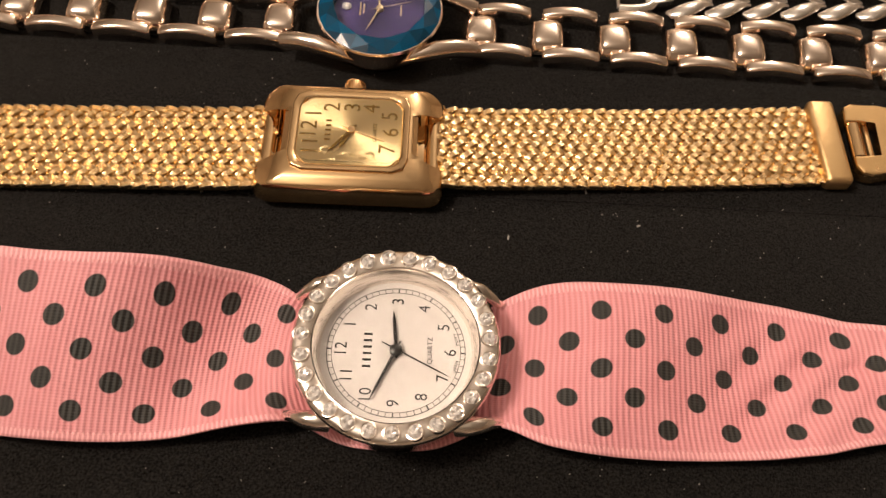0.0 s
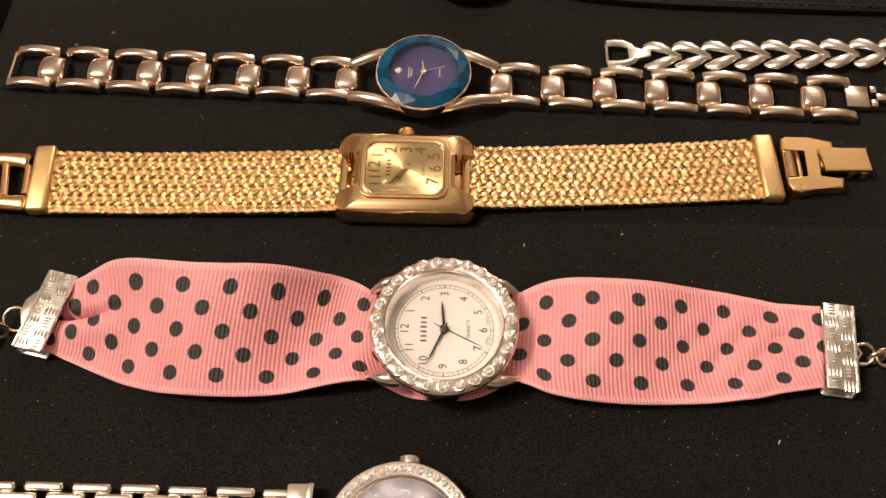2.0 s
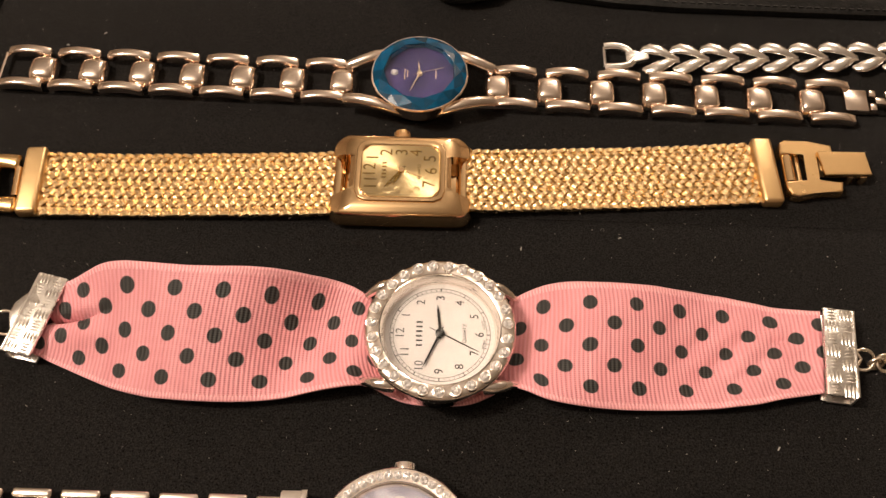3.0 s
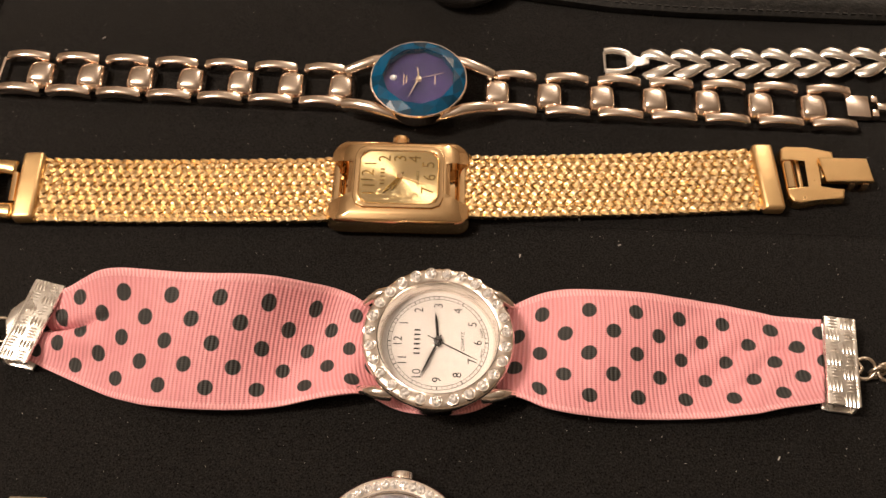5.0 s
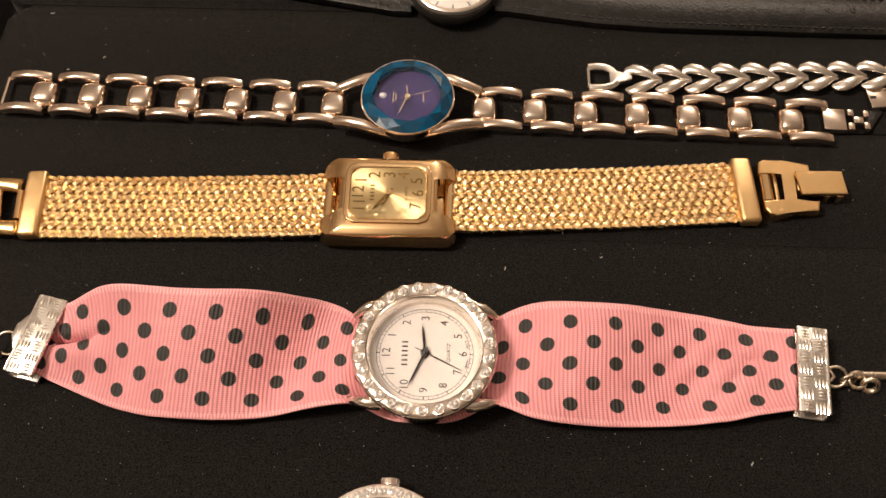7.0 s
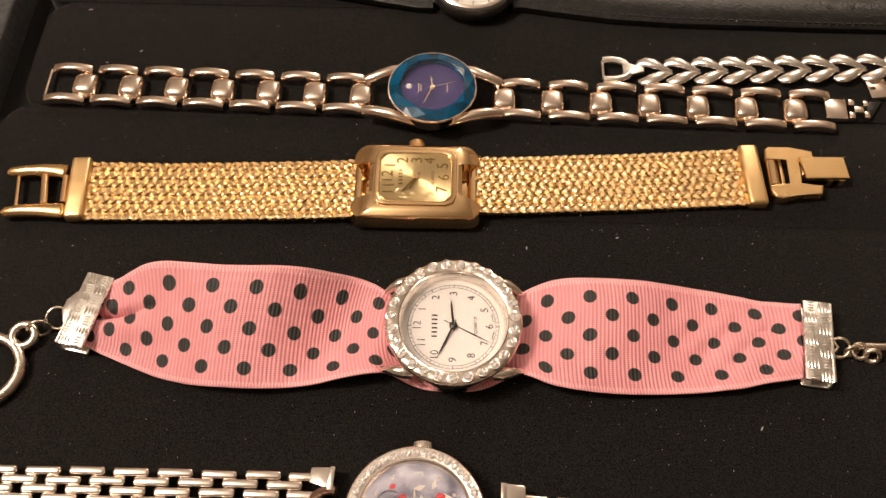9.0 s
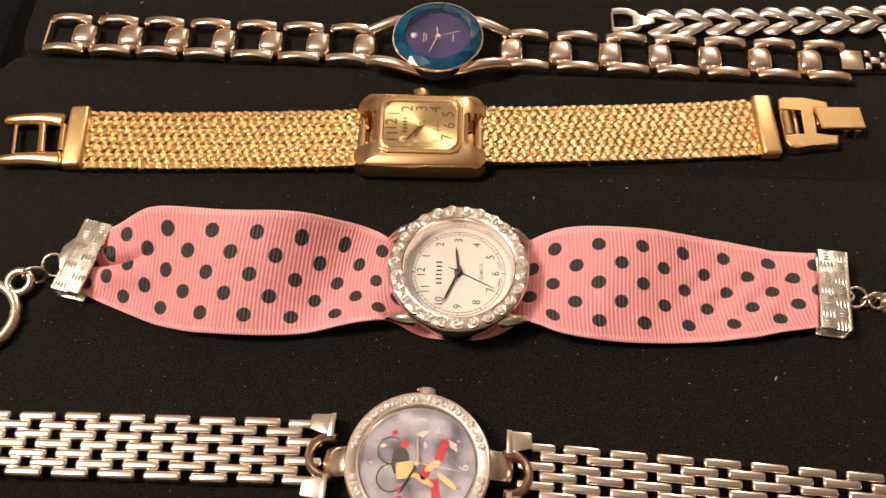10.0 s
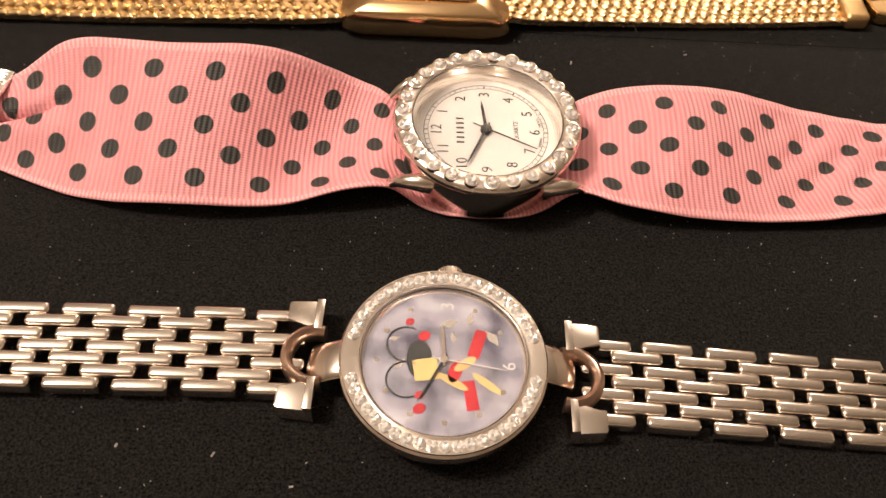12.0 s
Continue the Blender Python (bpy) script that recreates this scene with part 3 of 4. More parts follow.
part("case", bm, GOLD, gold)
bm = bmesh.new()
frame_slab(bm, rounded(-9.3, -7.15, 9.3, 7.15, 2.3, 2), rounded(-8.0, -5.95, 8.0, 5.95, 1.9, 2), 6.6, 7.75, 0.3)
bmesh.ops.bevel(bm, geom=[e for e in bm.edges if min(v.co.z for v in e.verts) > 7.0], offset=0.35, segments=3, profile=0.5, affect="EDGES")
part("bezel", bm, GOLD, gold)
for sx in (-1, 1):
    bm = bmesh.new()
    tube(bm, [(sx * 13.1, y, 3.2) for y in (-5.0, -4.8, 0, 4.8, 5.0)], 1.2, 1.2, 16)
    part("end_link", bm, GOLD, gold)
bm = bmesh.new()
slab(bm, rounded(-8.2, -6.1, 8.2, 6.1, 1.9, 1), 7.0, 7.25)
gdial = part("dial", bm, GOLD_DIAL, gold, "champagne sunburst dial with raised numerals")
# 8 to 10 wear the dial's colour to imitate reflections that hide them
for k, x, y in ((12, -6.3, 0.0), (1, -5.8, 3.2), (2, -3.0, 4.6), (3, 0.2, 4.7), (4, 3.2, 4.6), (5, 6.1, 3.2), (6, 6.4, 0.0), (7, 6.0, -3.3), (8, 3.0, -4.7), (9, 0.2, -4.8), (10, -3.0, -4.7), (11, -5.9, -3.2)):
    letters("numeral", str(k), 3.7, x * 1.01, y * 0.93, 7.28, 90, GOLD_DIAL if k in (8, 9, 10) else DARK_GOLD, gdial, 0.9)
letters("lettering", "QUARTZ", 0.85, 3.9, -0.2, 7.33, 90, DARK_GOLD, gdial)
for k in range(5):
    part("print_bar", box(bmesh.new(), -3.4, -1.7 + 0.85 * k, 7.32, 0.9, 0.34, 0.03), DARK_GOLD, gdial)
hand("hour_hand", gold, 0.2, 0, 7.36, 245, 3.6, 0.9, 0.7, DARK_GOLD)
hand("minute_hand", gold, 0.2, 0, 7.5, 232, 5.4, 1.2, 0.45, DARK_GOLD)
hand("second_hand", gold, 0.2, 0, 7.64, -22, 5.6, 1.6, 0.15, BRUSHED_GOLD)
bm = bmesh.new()
lathe(bm, [(0, 7.85), (0.6, 7.75), (0.65, 7.3), (0, 7.3)], 18, x=0.2)
part("hub", bm, GOLD, gold)
bm = bmesh.new()
slab(bm, rounded(-8.0, -5.95, 8.0, 5.95, 1.9, 2), 7.88, 7.98)
part("glass", bm, GLASS, gold, smooth=False).visible_shadow = False
bm = bmesh.new()
for k in range(20):
    a = 2 * math.pi * k / 20
    box(bm, 1.6 * math.cos(a), 1.6 * math.sin(a), 0, 0.34, 0.34, 1.9, 0.08, k * 18)
lathe(bm, [(0, 0), (1.6, 0), (1.6, 1.9), (1.2, 2.2), (0, 2.2)], 20)
piece("crown", mesh_of("crown", bm, GOLD), gold, -0.2, 9.5, 3.7, -90, 0, 0)
for ob in gold.children:
    ob.matrix_basis = Matrix.Translation((-0.3 * MM, -0.4 * MM, -0.5 * MM)) @ Matrix.Diagonal((1.0, 1.06, 1.0, 1.0)) @ ob.matrix_basis


def strand_mesh():
    """One short strand of the woven band: three fine wires side by side."""
    bm = bmesh.new()
    for side in (-1, 0, 1):
        tube(bm, [(-1.3, side * 0.2, -0.34), (-1.0, side * 0.26, -0.08), (-0.4, side * 0.31, 0.1), (0.4, side * 0.31, 0.14), (1.0, side * 0.26, 0.04), (1.3, side * 0.2, -0.2)], lambda s: 0.12 + 0.06 * math.sin(math.pi * s), lambda s: 0.13 + 0.1 * math.sin(math.pi * s), 6)
    return bm


def woven_band(x0, y0, x1, y1, width, drop):
    """A herringbone band between two places of the watch, sagging onto the velvet."""
    length, turn = math.hypot(x1 - x0, y1 - y0), math.degrees(math.atan2(y1 - y0, x1 - x0))
    level = lambda s: 1.7 + drop * math.exp(-s / 5.0) + 0.25 * math.sin(s * 0.11)
    bm = bmesh.new()
    backing = []
    for i in range(41):
        s = length * i / 40
        backing.append([bm.verts.new((s, y, z)) for y, z in ((-width / 2 + 0.4, level(s) - 0.08), (width / 2 - 0.4, level(s) - 0.08), (width / 2 - 0.4, level(s) - 1.1), (-width / 2 + 0.4, level(s) - 1.1))])
    for a, b in zip(backing, backing[1:]):
        for j in range(4):
            bm.faces.new((a[j], a[(j + 1) % 4], b[(j + 1) % 4], b[j]))
    bm.faces.new(backing[0])
    bm.faces.new(backing[-1])
    one = strand_mesh()
    one.verts.index_update()
    shape = [v.co.copy() for v in one.verts]
    faces = [[v.index for v in f.verts] for f in one.faces]
    one.free()
    rows, pitch = 14, 2.08
    single = mesh_of("strand", strand_mesh(), GOLD_WIRE)
    near = []
    for r in range(rows):
        y = -width / 2 + width * (r + 0.5) / rows
        for c in range(int(length / pitch) + 1):
            s = pitch * (c + (0.5 * (r // 2 % 2) + 0.3 * (r % 2)) % 1.0) + random.uniform(-0.05, 0.05)
            if s > length - 0.3:
                continue
            m = Matrix.Translation((s, y + random.uniform(-0.04, 0.04), level(s) + 0.12 + random.uniform(-0.05, 0.05))) @ Matrix.Rotation(radians((38 if r % 2 else -34) * (0.35 if r in (0, rows - 1) else 1.0) + random.uniform(-5, 5)), 4, "Z") @ Matrix.Rotation(radians(random.uniform(-8, 8)), 4, "Y")
            if s < 16.5:
                near.append(m)
                continue
            new_verts = [bm.verts.new(m @ p) for p in shape]
            for f in faces:
                bm.faces.new([new_verts[k] for k in f])
    data = mesh_of("woven_band", bm, GOLD_WIRE)
    band = tagged(piece("woven_band", data, gold, x0, y0, 0, 0, 0, turn, "gold herringbone mesh band"), kind="stuff")
    for m in near:
        wire = piece("strand", single, band)
        wire.matrix_basis = Matrix.LocRotScale(m.translation * MM, m.to_quaternion(), None)


woven_band(13.2, 0.2, 76.2, 4.5, 15.6, 1.6)
woven_band(-13.2, -1.1, -76.2, -2.5, 15.8, 1.6)


def end_cap(x, y, turn):
    bm = bmesh.new()
    box(bm, 0, 0, 0.3, 4.5, 16.6, 3.1, 0.9, 0, 4)
    piece("end_cap", mesh_of("end_cap", bm, BRUSHED_GOLD), gold, x, y, 0, 0, 0, turn, "brushed gold end cap")


end_cap(77.9, 4.7, 2)
end_cap(-78.3, -2.0, 4)
# buckle: an H-shaped body, a tongue, and the fold-over plate with its hooks
bm = bmesh.new()
slab(bm, [(x + 7.6, y - 28.5) for x, y in ((73.5, 37.1), (79.0, 37.6), (78.7, 30.0), (73.7, 30.2), (73.8, 28.2), (74.6, 26.9), (76.2, 26.5), (79.0, 27.2), (81.5, 28.0), (85.4, 27.8), (86.0, 30.4), (80.5, 30.2), (80.9, 37.2), (85.1, 37.5), (85.0, 39.8), (79.5, 40.7), (75.0, 41.0), (73.8, 40.2))], 0.7, 3.2, 0.45)
part("buckle_body", bm, SATIN_GOLD, gold, smooth=False)
bm = bmesh.new()
tube(bm, [(82.7, y, 2.0) for y in (2.0, 2.3, 5.3, 8.3, 8.6)], 1.3, 1.1, 14)
part("tongue", bm, GOLD, gold)
part("pin", box(bmesh.new(), 85.0, 5.3, 0.8, 0.9, 7.2, 1.2, 0.3), BRUSHED_GOLD, gold)
bm = bmesh.new()
slab(bm, [(89.6, 2.9), (99.6, 3.2), (99.2, 9.1), (88.9, 9.0)], 3.2, 4.1, 0.25)
part("fold_plate", bm, SATIN_GOLD, gold, smooth=False)
part("plate_arm", box(bmesh.new(), 93.6, 6.0, 0.5, 9.0, 3.0, 2.7, 0.3), BRUSHED_GOLD, gold)
for x in (95.4, 98.2):
    part("hook", box(bmesh.new(), x, 3.6, 0.4, 1.5, 1.3, 2.8, 0.3), GOLD, gold)
for spine in (((-95.6, 2.0), (-94.6, 2.1), (-91, 2.6), (-87, 2.9), (-84, 2.8), (-82.4, 2.6), (-81.9, 2.6)), ((-94.4, -8.9), (-93.4, -8.8), (-90, -8.3), (-86, -8.1), (-83, -8.1), (-80.8, -8.1), (-80.3, -8.1))):
    bm = bmesh.new()
    tube(bm, [(x, y, 2.1) for x, y in spine], lambda s: (1.2 + 0.9 * s) * (0.6 if s in (0, 1) else 1.0), lambda s: (1.15 + 0.25 * math.sin(4.2 * s)) * (0.6 if s in (0, 1) else 1.0), 20)
    part("buckle_cheek", bm, SATIN_GOLD, gold)
for x0, y0, x1, y1, r in ((-94.4, 29.8, -93.0, 22.0, 1.0), (-100.6, 30.2, -99.1, 20.6, 0.5), (-89.6, 29.8, -88.8, 22.6, 0.8)):
    bm = bmesh.new()
    tube(bm, [(x0 + 7.6, y0 - 28.5, 1.9), (x1 + 7.6, y1 - 28.5, 1.9)], r, r, 12)
    part("cross_bar", bm, GOLD, gold)

# ---- blue crystal watch ----
blue = thing("blue_crystal_watch", -4.8, 53.9, 0, 0, "warm steel bracelet watch with faceted blue crystal over violet dial", "watch")
bm = bmesh.new()
lathe(bm, [(0, 0.6), (8.2, 0.6), (9.3, 1.6), (9.9, 3.6), (10.5, 6.4), (10.75, 7.0), (10.6, 7.35), (10.2, 7.3), (9.6, 6.4), (0, 6.4)], 64)
part("case", bm, ROSE, blue)
bm = bmesh.new()
lathe(bm, [(0, 6.5), (7.9, 6.5), (7.9, 6.7), (0, 6.7)], 48)
bdial = part("dial", bm, BLUE_DIAL, blue, "violet blue dial")
# faceted crystal: kite facets alternate round the rim
bm = bmesh.new()
n = 11
rim = lambda r, half, z: [bm.verts.new((r * math.cos(2 * math.pi * (k + half) / n), r * math.sin(2 * math.pi * (k + half) / n), z)) for k in range(n)]
outer, low = rim(10.45, 0.5, 7.4), rim(10.5, 0.0, 7.3)
mid, top, inner = rim(9.1, 0.0, 8.1), rim(7.9, 0.5, 8.35), rim(7.7, 0.5, 6.9)
for k in range(n):
    j = (k + 1) % n
    bm.faces.new((outer[k], low[j], mid[j]))
    bm.faces.new((low[k], outer[k], mid[k]))
    bm.faces.new((outer[k], mid[j], top[k]))
    bm.faces.new((outer[k], top[k], mid[k]))
    bm.faces.new((mid[j], top[j], top[k]))
    bm.faces.new((top[k], top[j], inner[j], inner[k]))
bmesh.ops.split_edges(bm, edges=bm.edges)
part("faceted_crystal", bm, BLUE_FACET, blue, "teal blue faceted crystal rim", False)
bm = bmesh.new()
lathe(bm, [(0, 8.5), (4.0, 8.47), (7.85, 8.33), (7.85, 8.15), (0, 8.3)], 28)
part("glass", bm, GLASS, blue, smooth=False).visible_shadow = False
hand("hour_hand", blue, 0, 0, 6.9, 96, 3.6, 0.6, 0.34, PALE_GOLD)
hand("minute_hand", blue, 0, 0, 7.0, 248, 5.4, 0.8, 0.3, PALE_GOLD)
hand("second_hand", blue, 0, 0, 7.1, 18, 5.6, 1.6, 0.1, PALE_GOLD)
bm = bmesh.new()
lathe(bm, [(0, 7.4), (0.6, 7.3), (0.65, 6.7), (0, 6.7)], 18)
part("hub", bm, PALE_GOLD, blue)
piece("stone", stone_mesh(0.85), bdial, -5.6, 0.3, 6.9, 0, 0, 0)
for x, w in ((-3.3, 3.0), (-2.7, 2.2), (3.6, 2.4)):
    part("print_bar", box(bmesh.new(), x, 0.0, 6.72, 0.25, w, 0.02), PALE_GOLD, bdial)
for sx in (-1, 1):
    for sy in (-1, 1):
        bm = bmesh.new()
        tube(bm, [(sx * 1.0, sy * 8.8, 3.0), (sx * 4.0, sy * 8.5, 3.8), (sx * 7.0, sy * 7.7, 4.6), (sx * 10.0, sy * 6.6, 4.8), (sx * 13.0, sy * 5.6, 4.3), (sx * 15.5, sy * 4.9, 3.5), (sx * 16.3, sy * 4.8, 3.1)], lambda s: 0.4 + 1.35 * min(1.0, s * 2) - 0.35 * s, lambda s: 0.6 + 1.0 * min(1.0, s * 2), 16)
        part("lug", bm, ROSE, blue)


def bracelet_meshes():
    bm = bmesh.new()
    box(bm, 0, 0, 1.0, 10.1, 2.1, 2.3, 0.5, 0, 3)
    bmesh.ops.bisect_plane(bm, geom=bm.verts[:] + bm.edges[:] + bm.faces[:], plane_co=(0, 0, 0), plane_no=(1, 0, 0))
    for cut in (-3.0, -1.5, 1.5, 3.0):
        bmesh.ops.bisect_plane(bm, geom=bm.verts[:] + bm.edges[:] + bm.faces[:], plane_co=(cut, 0, 0), plane_no=(1, 0, 0))
    for v in bm.verts:
        v.co.z += 0.55 - 1.0 * (v.co.x / 5.0) ** 2
    bar = mesh_of("side_bar", bm, ROSE)
    bm = bmesh.new()
    nx, ny = 12, 12
    rows = []
    for i in range(nx + 1):
        a = 2 * i / nx - 1
        row = []
        for j in range(ny + 1):
            b = 2 * j / ny - 1
            pull = 1 - 0.10 * (a * b) ** 2
            dome = max(0.0, 1 - abs(a) ** 5) ** 0.5 * max(0.0, 1 - abs(b) ** 5) ** 0.5
            row.append(bm.verts.new((3.25 * a * pull, 3.6 * b * pull, 1.3 + 2.4 * dome - 0.35 * (a * a + b * b))))
        rows.append(row)
    for i in range(nx):
        for j in range(ny):
            bm.faces.new((rows[i][j], rows[i + 1][j], rows[i + 1][j + 1], rows[i][j + 1]))
    box(bm, 0, 0, 0.3, 5.2, 6.2, 1.4, 0.2)
    block = mesh_of("centre_block", bm, ROSE)
    return bar, block


BAR, BLOCK = bracelet_meshes()
for side, first, slope in ((-1, (-22.4, 55.5), 0.026), (1, (12.7, 54.8), -0.028)):
    for k in range(7):
        x = first[0] + side * (11.43 if side < 0 else 11.8) * k
        y = first[1] - 0.3 + slope * abs(x - first[0])
        link = new("bracelet_link")
        link.parent = blue
        link.matrix_basis = pose((x + 4.8) * MM, (y - 53.9) * MM, 0, 0, 0, math.degrees(math.atan(slope * side)))
        link.empty_display_size = 0.003
        piece("centre_block", BLOCK, link)
        for sy in (-1, 1):
            piece("side_bar", BAR, link, side * 4.0, sy * 4.75, 0)
bm = bmesh.new()
tube(bm, [(-95.6, -0.9, 1.6), (-95.6, 8.0, 1.6)], 0.4, None, 8)
part("spring_bar", bm, ROSE, blue)
# clasp: square plate, crossed hinge, a folded arm coloured dark for its shade, and the ladder end
part("clasp_plate", box(bmesh.new(), 98.4, -0.7, 0.8, 5.2, 6.0, 1.5, 0.25, -3), ROSE, blue)
for x, y, sx, sy in ((102.0, -2.6, 1.5, 2.0), (102.4, 1.3, 1.5, 1.8), (103.9, -0.8, 2.4, 1.9), (105.6, -2.4, 1.4, 2.0), (105.9, 1.0, 1.4, 1.8)):
    part("hinge_link", box(bmesh.new(), x, y, 0.7, sx, sy, 1.7, 0.3, -3), ROSE, blue)
bm = bmesh.new()
slab(bm, [(105.6, -2.2), (107.0, -2.6), (110.6, 2.6), (108.6, 3.8), (106.2, 0.8)], 0.4, 1.2, 0.2)
# the metal arm borrows the black leather to stand in for shade
part("fold_arm", bm, LEATHER, blue, "folded clasp arm, coloured black for its shade")
part("ladder_end", box(bmesh.new(), 110.2, 6.2, 0.6, 5.0, 5.8, 1.3, 0.3, 6), ROSE, blue)
# black chip on the surface in place of the dark inside a slot
part("slot_shade", box(bmesh.new(), 108.8, 6.1, 1.7, 1.4, 0.8, 0.25, 0.0, 6), INK, blue)

# ---- silver leaf-link bracelet ----
chain = thing("silver_bracelet", -0.5, 0.4, 0, 0, "bright silver bracelet of interlocking curved leaf links", "bracelet")
bm = bmesh.new()
tube(bm, [(45.2, 64.6, 1.6), (43.6, 66.6, 1.8), (42.0, 67.3, 1.9), (40.0, 67.5, 1.9), (38.2, 67.3, 1.7)], 1.05, 0.9, 12)
tube(bm, [(45.2, 63.8, 1.6), (43.6, 61.9, 1.8), (42.0, 61.2, 1.9), (40.0, 61.0, 1.9), (38.2, 61.2, 1.7)], 1.05, 0.9, 12)
tube(bm, [(38.2, 67.2, 1.6), (38.2, 61.4, 1.6)], 0.4, None, 8)
slab(bm, [(43.0, 66.6), (43.0, 61.8), (45.0, 62.6), (48.4, 63.4), (48.4, 64.8), (45.0, 65.8)][::-1], 1.2, 2.5, 0.3)
part("end_loop", bm, SILVER, chain)
bm = bmesh.new()
for sy in (-1, 1):
    tube(bm, [(5.0, sy * 0.3, 1.5), (3.4, sy * 0.7, 2.0), (1.8, sy * 1.5, 2.4), (0.2, sy * 2.4, 2.5), (-1.4, sy * 3.0, 2.3), (-2.8, sy * 2.9, 1.8), (-3.5, sy * 2.4, 1.4)], lambda s: 0.62 + 0.95 * math.sin(math.pi * min(1.0, s * 1.02) ** 1.4), lambda s: 0.45 + 0.32 * math.sin(math.pi * s), 16)
LEAF = mesh_of("leaf_link", bm, SILVER)
for k in range(10):
    piece("leaf_link", LEAF, chain, 50.4 + 6.97 * k, 63.6 + 0.3 * k, 0, 0, 0, 2.5)
bm = bmesh.new()
for sy in (-1, 1):
    tube(bm, [(7.5, sy * 0.4, 1.8), (4.5, sy * 1.3, 2.4), (1.0, sy * 2.6, 2.7), (-2.6, sy * 3.1, 2.5), (-4.6, sy * 2.2, 1.7)], lambda s: 0.8 + 0.8 * math.sin(math.pi * s), 1.0, 12)
PAVE = mesh_of("stone_set_link", bm, SILVER)
chip = stone_mesh(0.5, 6)
for x, y, turn in ((122.0, 67.1, 5), (135.0, 71.6, 26)):
    link = piece("stone_set_link", PAVE, chain, x, y, 0, 0, 0, turn, "silver link set with tiny clear stones")
    for sy in (-1, 1):
        for s in range(9):
            piece("stone", chip, link, -3.6 + 1.2 * s, sy * (2.9 - 0.26 * s + (0.3 if s in (1, 2) else 0)), 3.55 - 0.05 * s)

# ---- lower watch with a jewelled bezel and brick-link bracelet ----
brick = thing("steel_bracelet_watch", -5.5, -47.2, 0, 0, "steel watch with jewelled bezel and pearly mauve printed dial", "watch")
bm = bmesh.new()
lathe(bm, [(0, 0.8), (9.5, 0.8), (11.8, 1.6), (12.6, 3.0), (12.95, 4.6), (12.85, 5.5), (12.45, 5.9), (10.5, 5.9), (10.25, 5.75), (9.7, 5.0), (9.65, 4.8), (0, 4.8)], 72)
part("case", bm, SATIN_STEEL, brick)
data = stone_mesh(0.82)
for k in range(48):
    a = 2 * math.pi * k / 48
    if abs(math.sin(a)) > 0.22:
        piece("stone", data, brick, 11.5 * math.cos(a), 11.5 * math.sin(a), 5.9, 13 * math.sin(k * 1.9), 13 * math.cos(k * 2.7), k * 31)
bm = bmesh.new()
lathe(bm, [(12.35, 5.85), (12.6, 5.85), (12.55, 6.1), (12.4, 6.1)], 72, closed=True)
lathe(bm, [(10.35, 5.85), (10.6, 5.85), (10.55, 6.1), (10.4, 6.1)], 72, closed=True)
part("bezel", bm, STEEL, brick)
bm = bmesh.new()
lathe(bm, [(0, 4.82), (10.0, 4.82), (10.0, 4.95), (0, 4.95)], 64)
pdial = part("dial", bm, PEARL, brick, "pearly mauve dial with red and yellow printed shapes")


def blot(name, x, y, sx, sy, turn, mat, z=4.96):
    bm = bmesh.new()
    lathe(bm, [(0, 0.04), (1, 0.04), (1, 0), (0, 0)], 20)
    ob = piece(name, mesh_of(name, bm, mat, False), pdial, x, y, z, 0, 0, turn)
    ob.matrix_basis = ob.matrix_basis @ Matrix.Diagonal((sx, sy, 1, 1))


part("yellow_shape", box(bmesh.new(), -2.2, -1.2, 4.97, 3.0, 2.9, 0.05, 0, 8), YELLOW, pdial)
blot("dark_shape", -3.0, 0.2, 1.6, 2.6, 0, INK, 4.96)
blot("yellow_shape", 2.6, -0.4, 1.6, 0.6, 35, YELLOW, 4.99)
blot("yellow_shape", 5.2, -3.0, 2.2, 0.5, -38, YELLOW, 4.97)
blot("yellow_shape", 1.0, -2.8, 2.2, 0.5, -30, YELLOW, 4.97)
blot("red_shape", 1.4, -1.4, 1.6, 0.8, 70, RED, 4.97)
for y, turn in ((2.4, 72), (-4.6, 98)):
    part("red_shape", box(bmesh.new(), 4.2 if y > 0 else 3.2, y, 4.96, 3.9, 1.5, 0.04, 0, turn), RED, pdial)
for x, y, r in ((-2.4, 3.4, 0.8), (-4.2, 5.4, 0.6), (-3.0, -4.6, 0.6), (-3.0, -6.4, 0.8)):
    blot("red_shape", x, y, r, r * 0.8, 30, RED, 5.0)
for y in (2.2, -2.6):
    bm = bmesh.new()
    tube(bm, arc(-4.6, y, 4.98, 2.4, 60, 300, 18), 0.13, 0.05, 6)
    part("dark_line", bm, INK, pdial)
for k in range(12):
    a = radians(30 * k)
    if k not in (0, 3):
        blot("dial_dot", 8.2 * math.cos(a), 8.2 * math.sin(a), 0.32, 0.32, 0, STEEL, 4.97)
for x, y, size, turn in ((0.6, 5.2, 1.5, 20), (3.4, 5.8, 1.2, 75), (6.2, 3.2, 1.7, 130), (-5.6, -0.6, 1.2, 40), (1.2, 3.2, 1.0, 100), (-6.2, 3.0, 0.9, 10)):
    bm = bmesh.new()
    slab(bm, [(0.9 * size, 0), (0.1 * size, 0.35 * size), (-0.7 * size, 0.1 * size), (0.0, -0.4 * size)], 0, 0.03)
    piece("pearl_flake", mesh_of("pearl_flake", bm, SILVER, False), pdial, x, y, 4.955, 0, 0, turn)
letters("numeral", "6", 2.4, 8.1, -0.6, 4.98, 90, WHITE_DIAL, pdial)
letters("numeral", "3", 2.4, 0.6, 7.8, 4.98, 90, WHITE_DIAL, pdial)
hand("hour_hand", brick, 0.0, 0, 5.1, 92, 5.4, 0.8, 0.5, STEEL)
hand("minute_hand", brick, 0.0, 0, 5.2, 240, 6.6, 0.9, 0.3, INK)
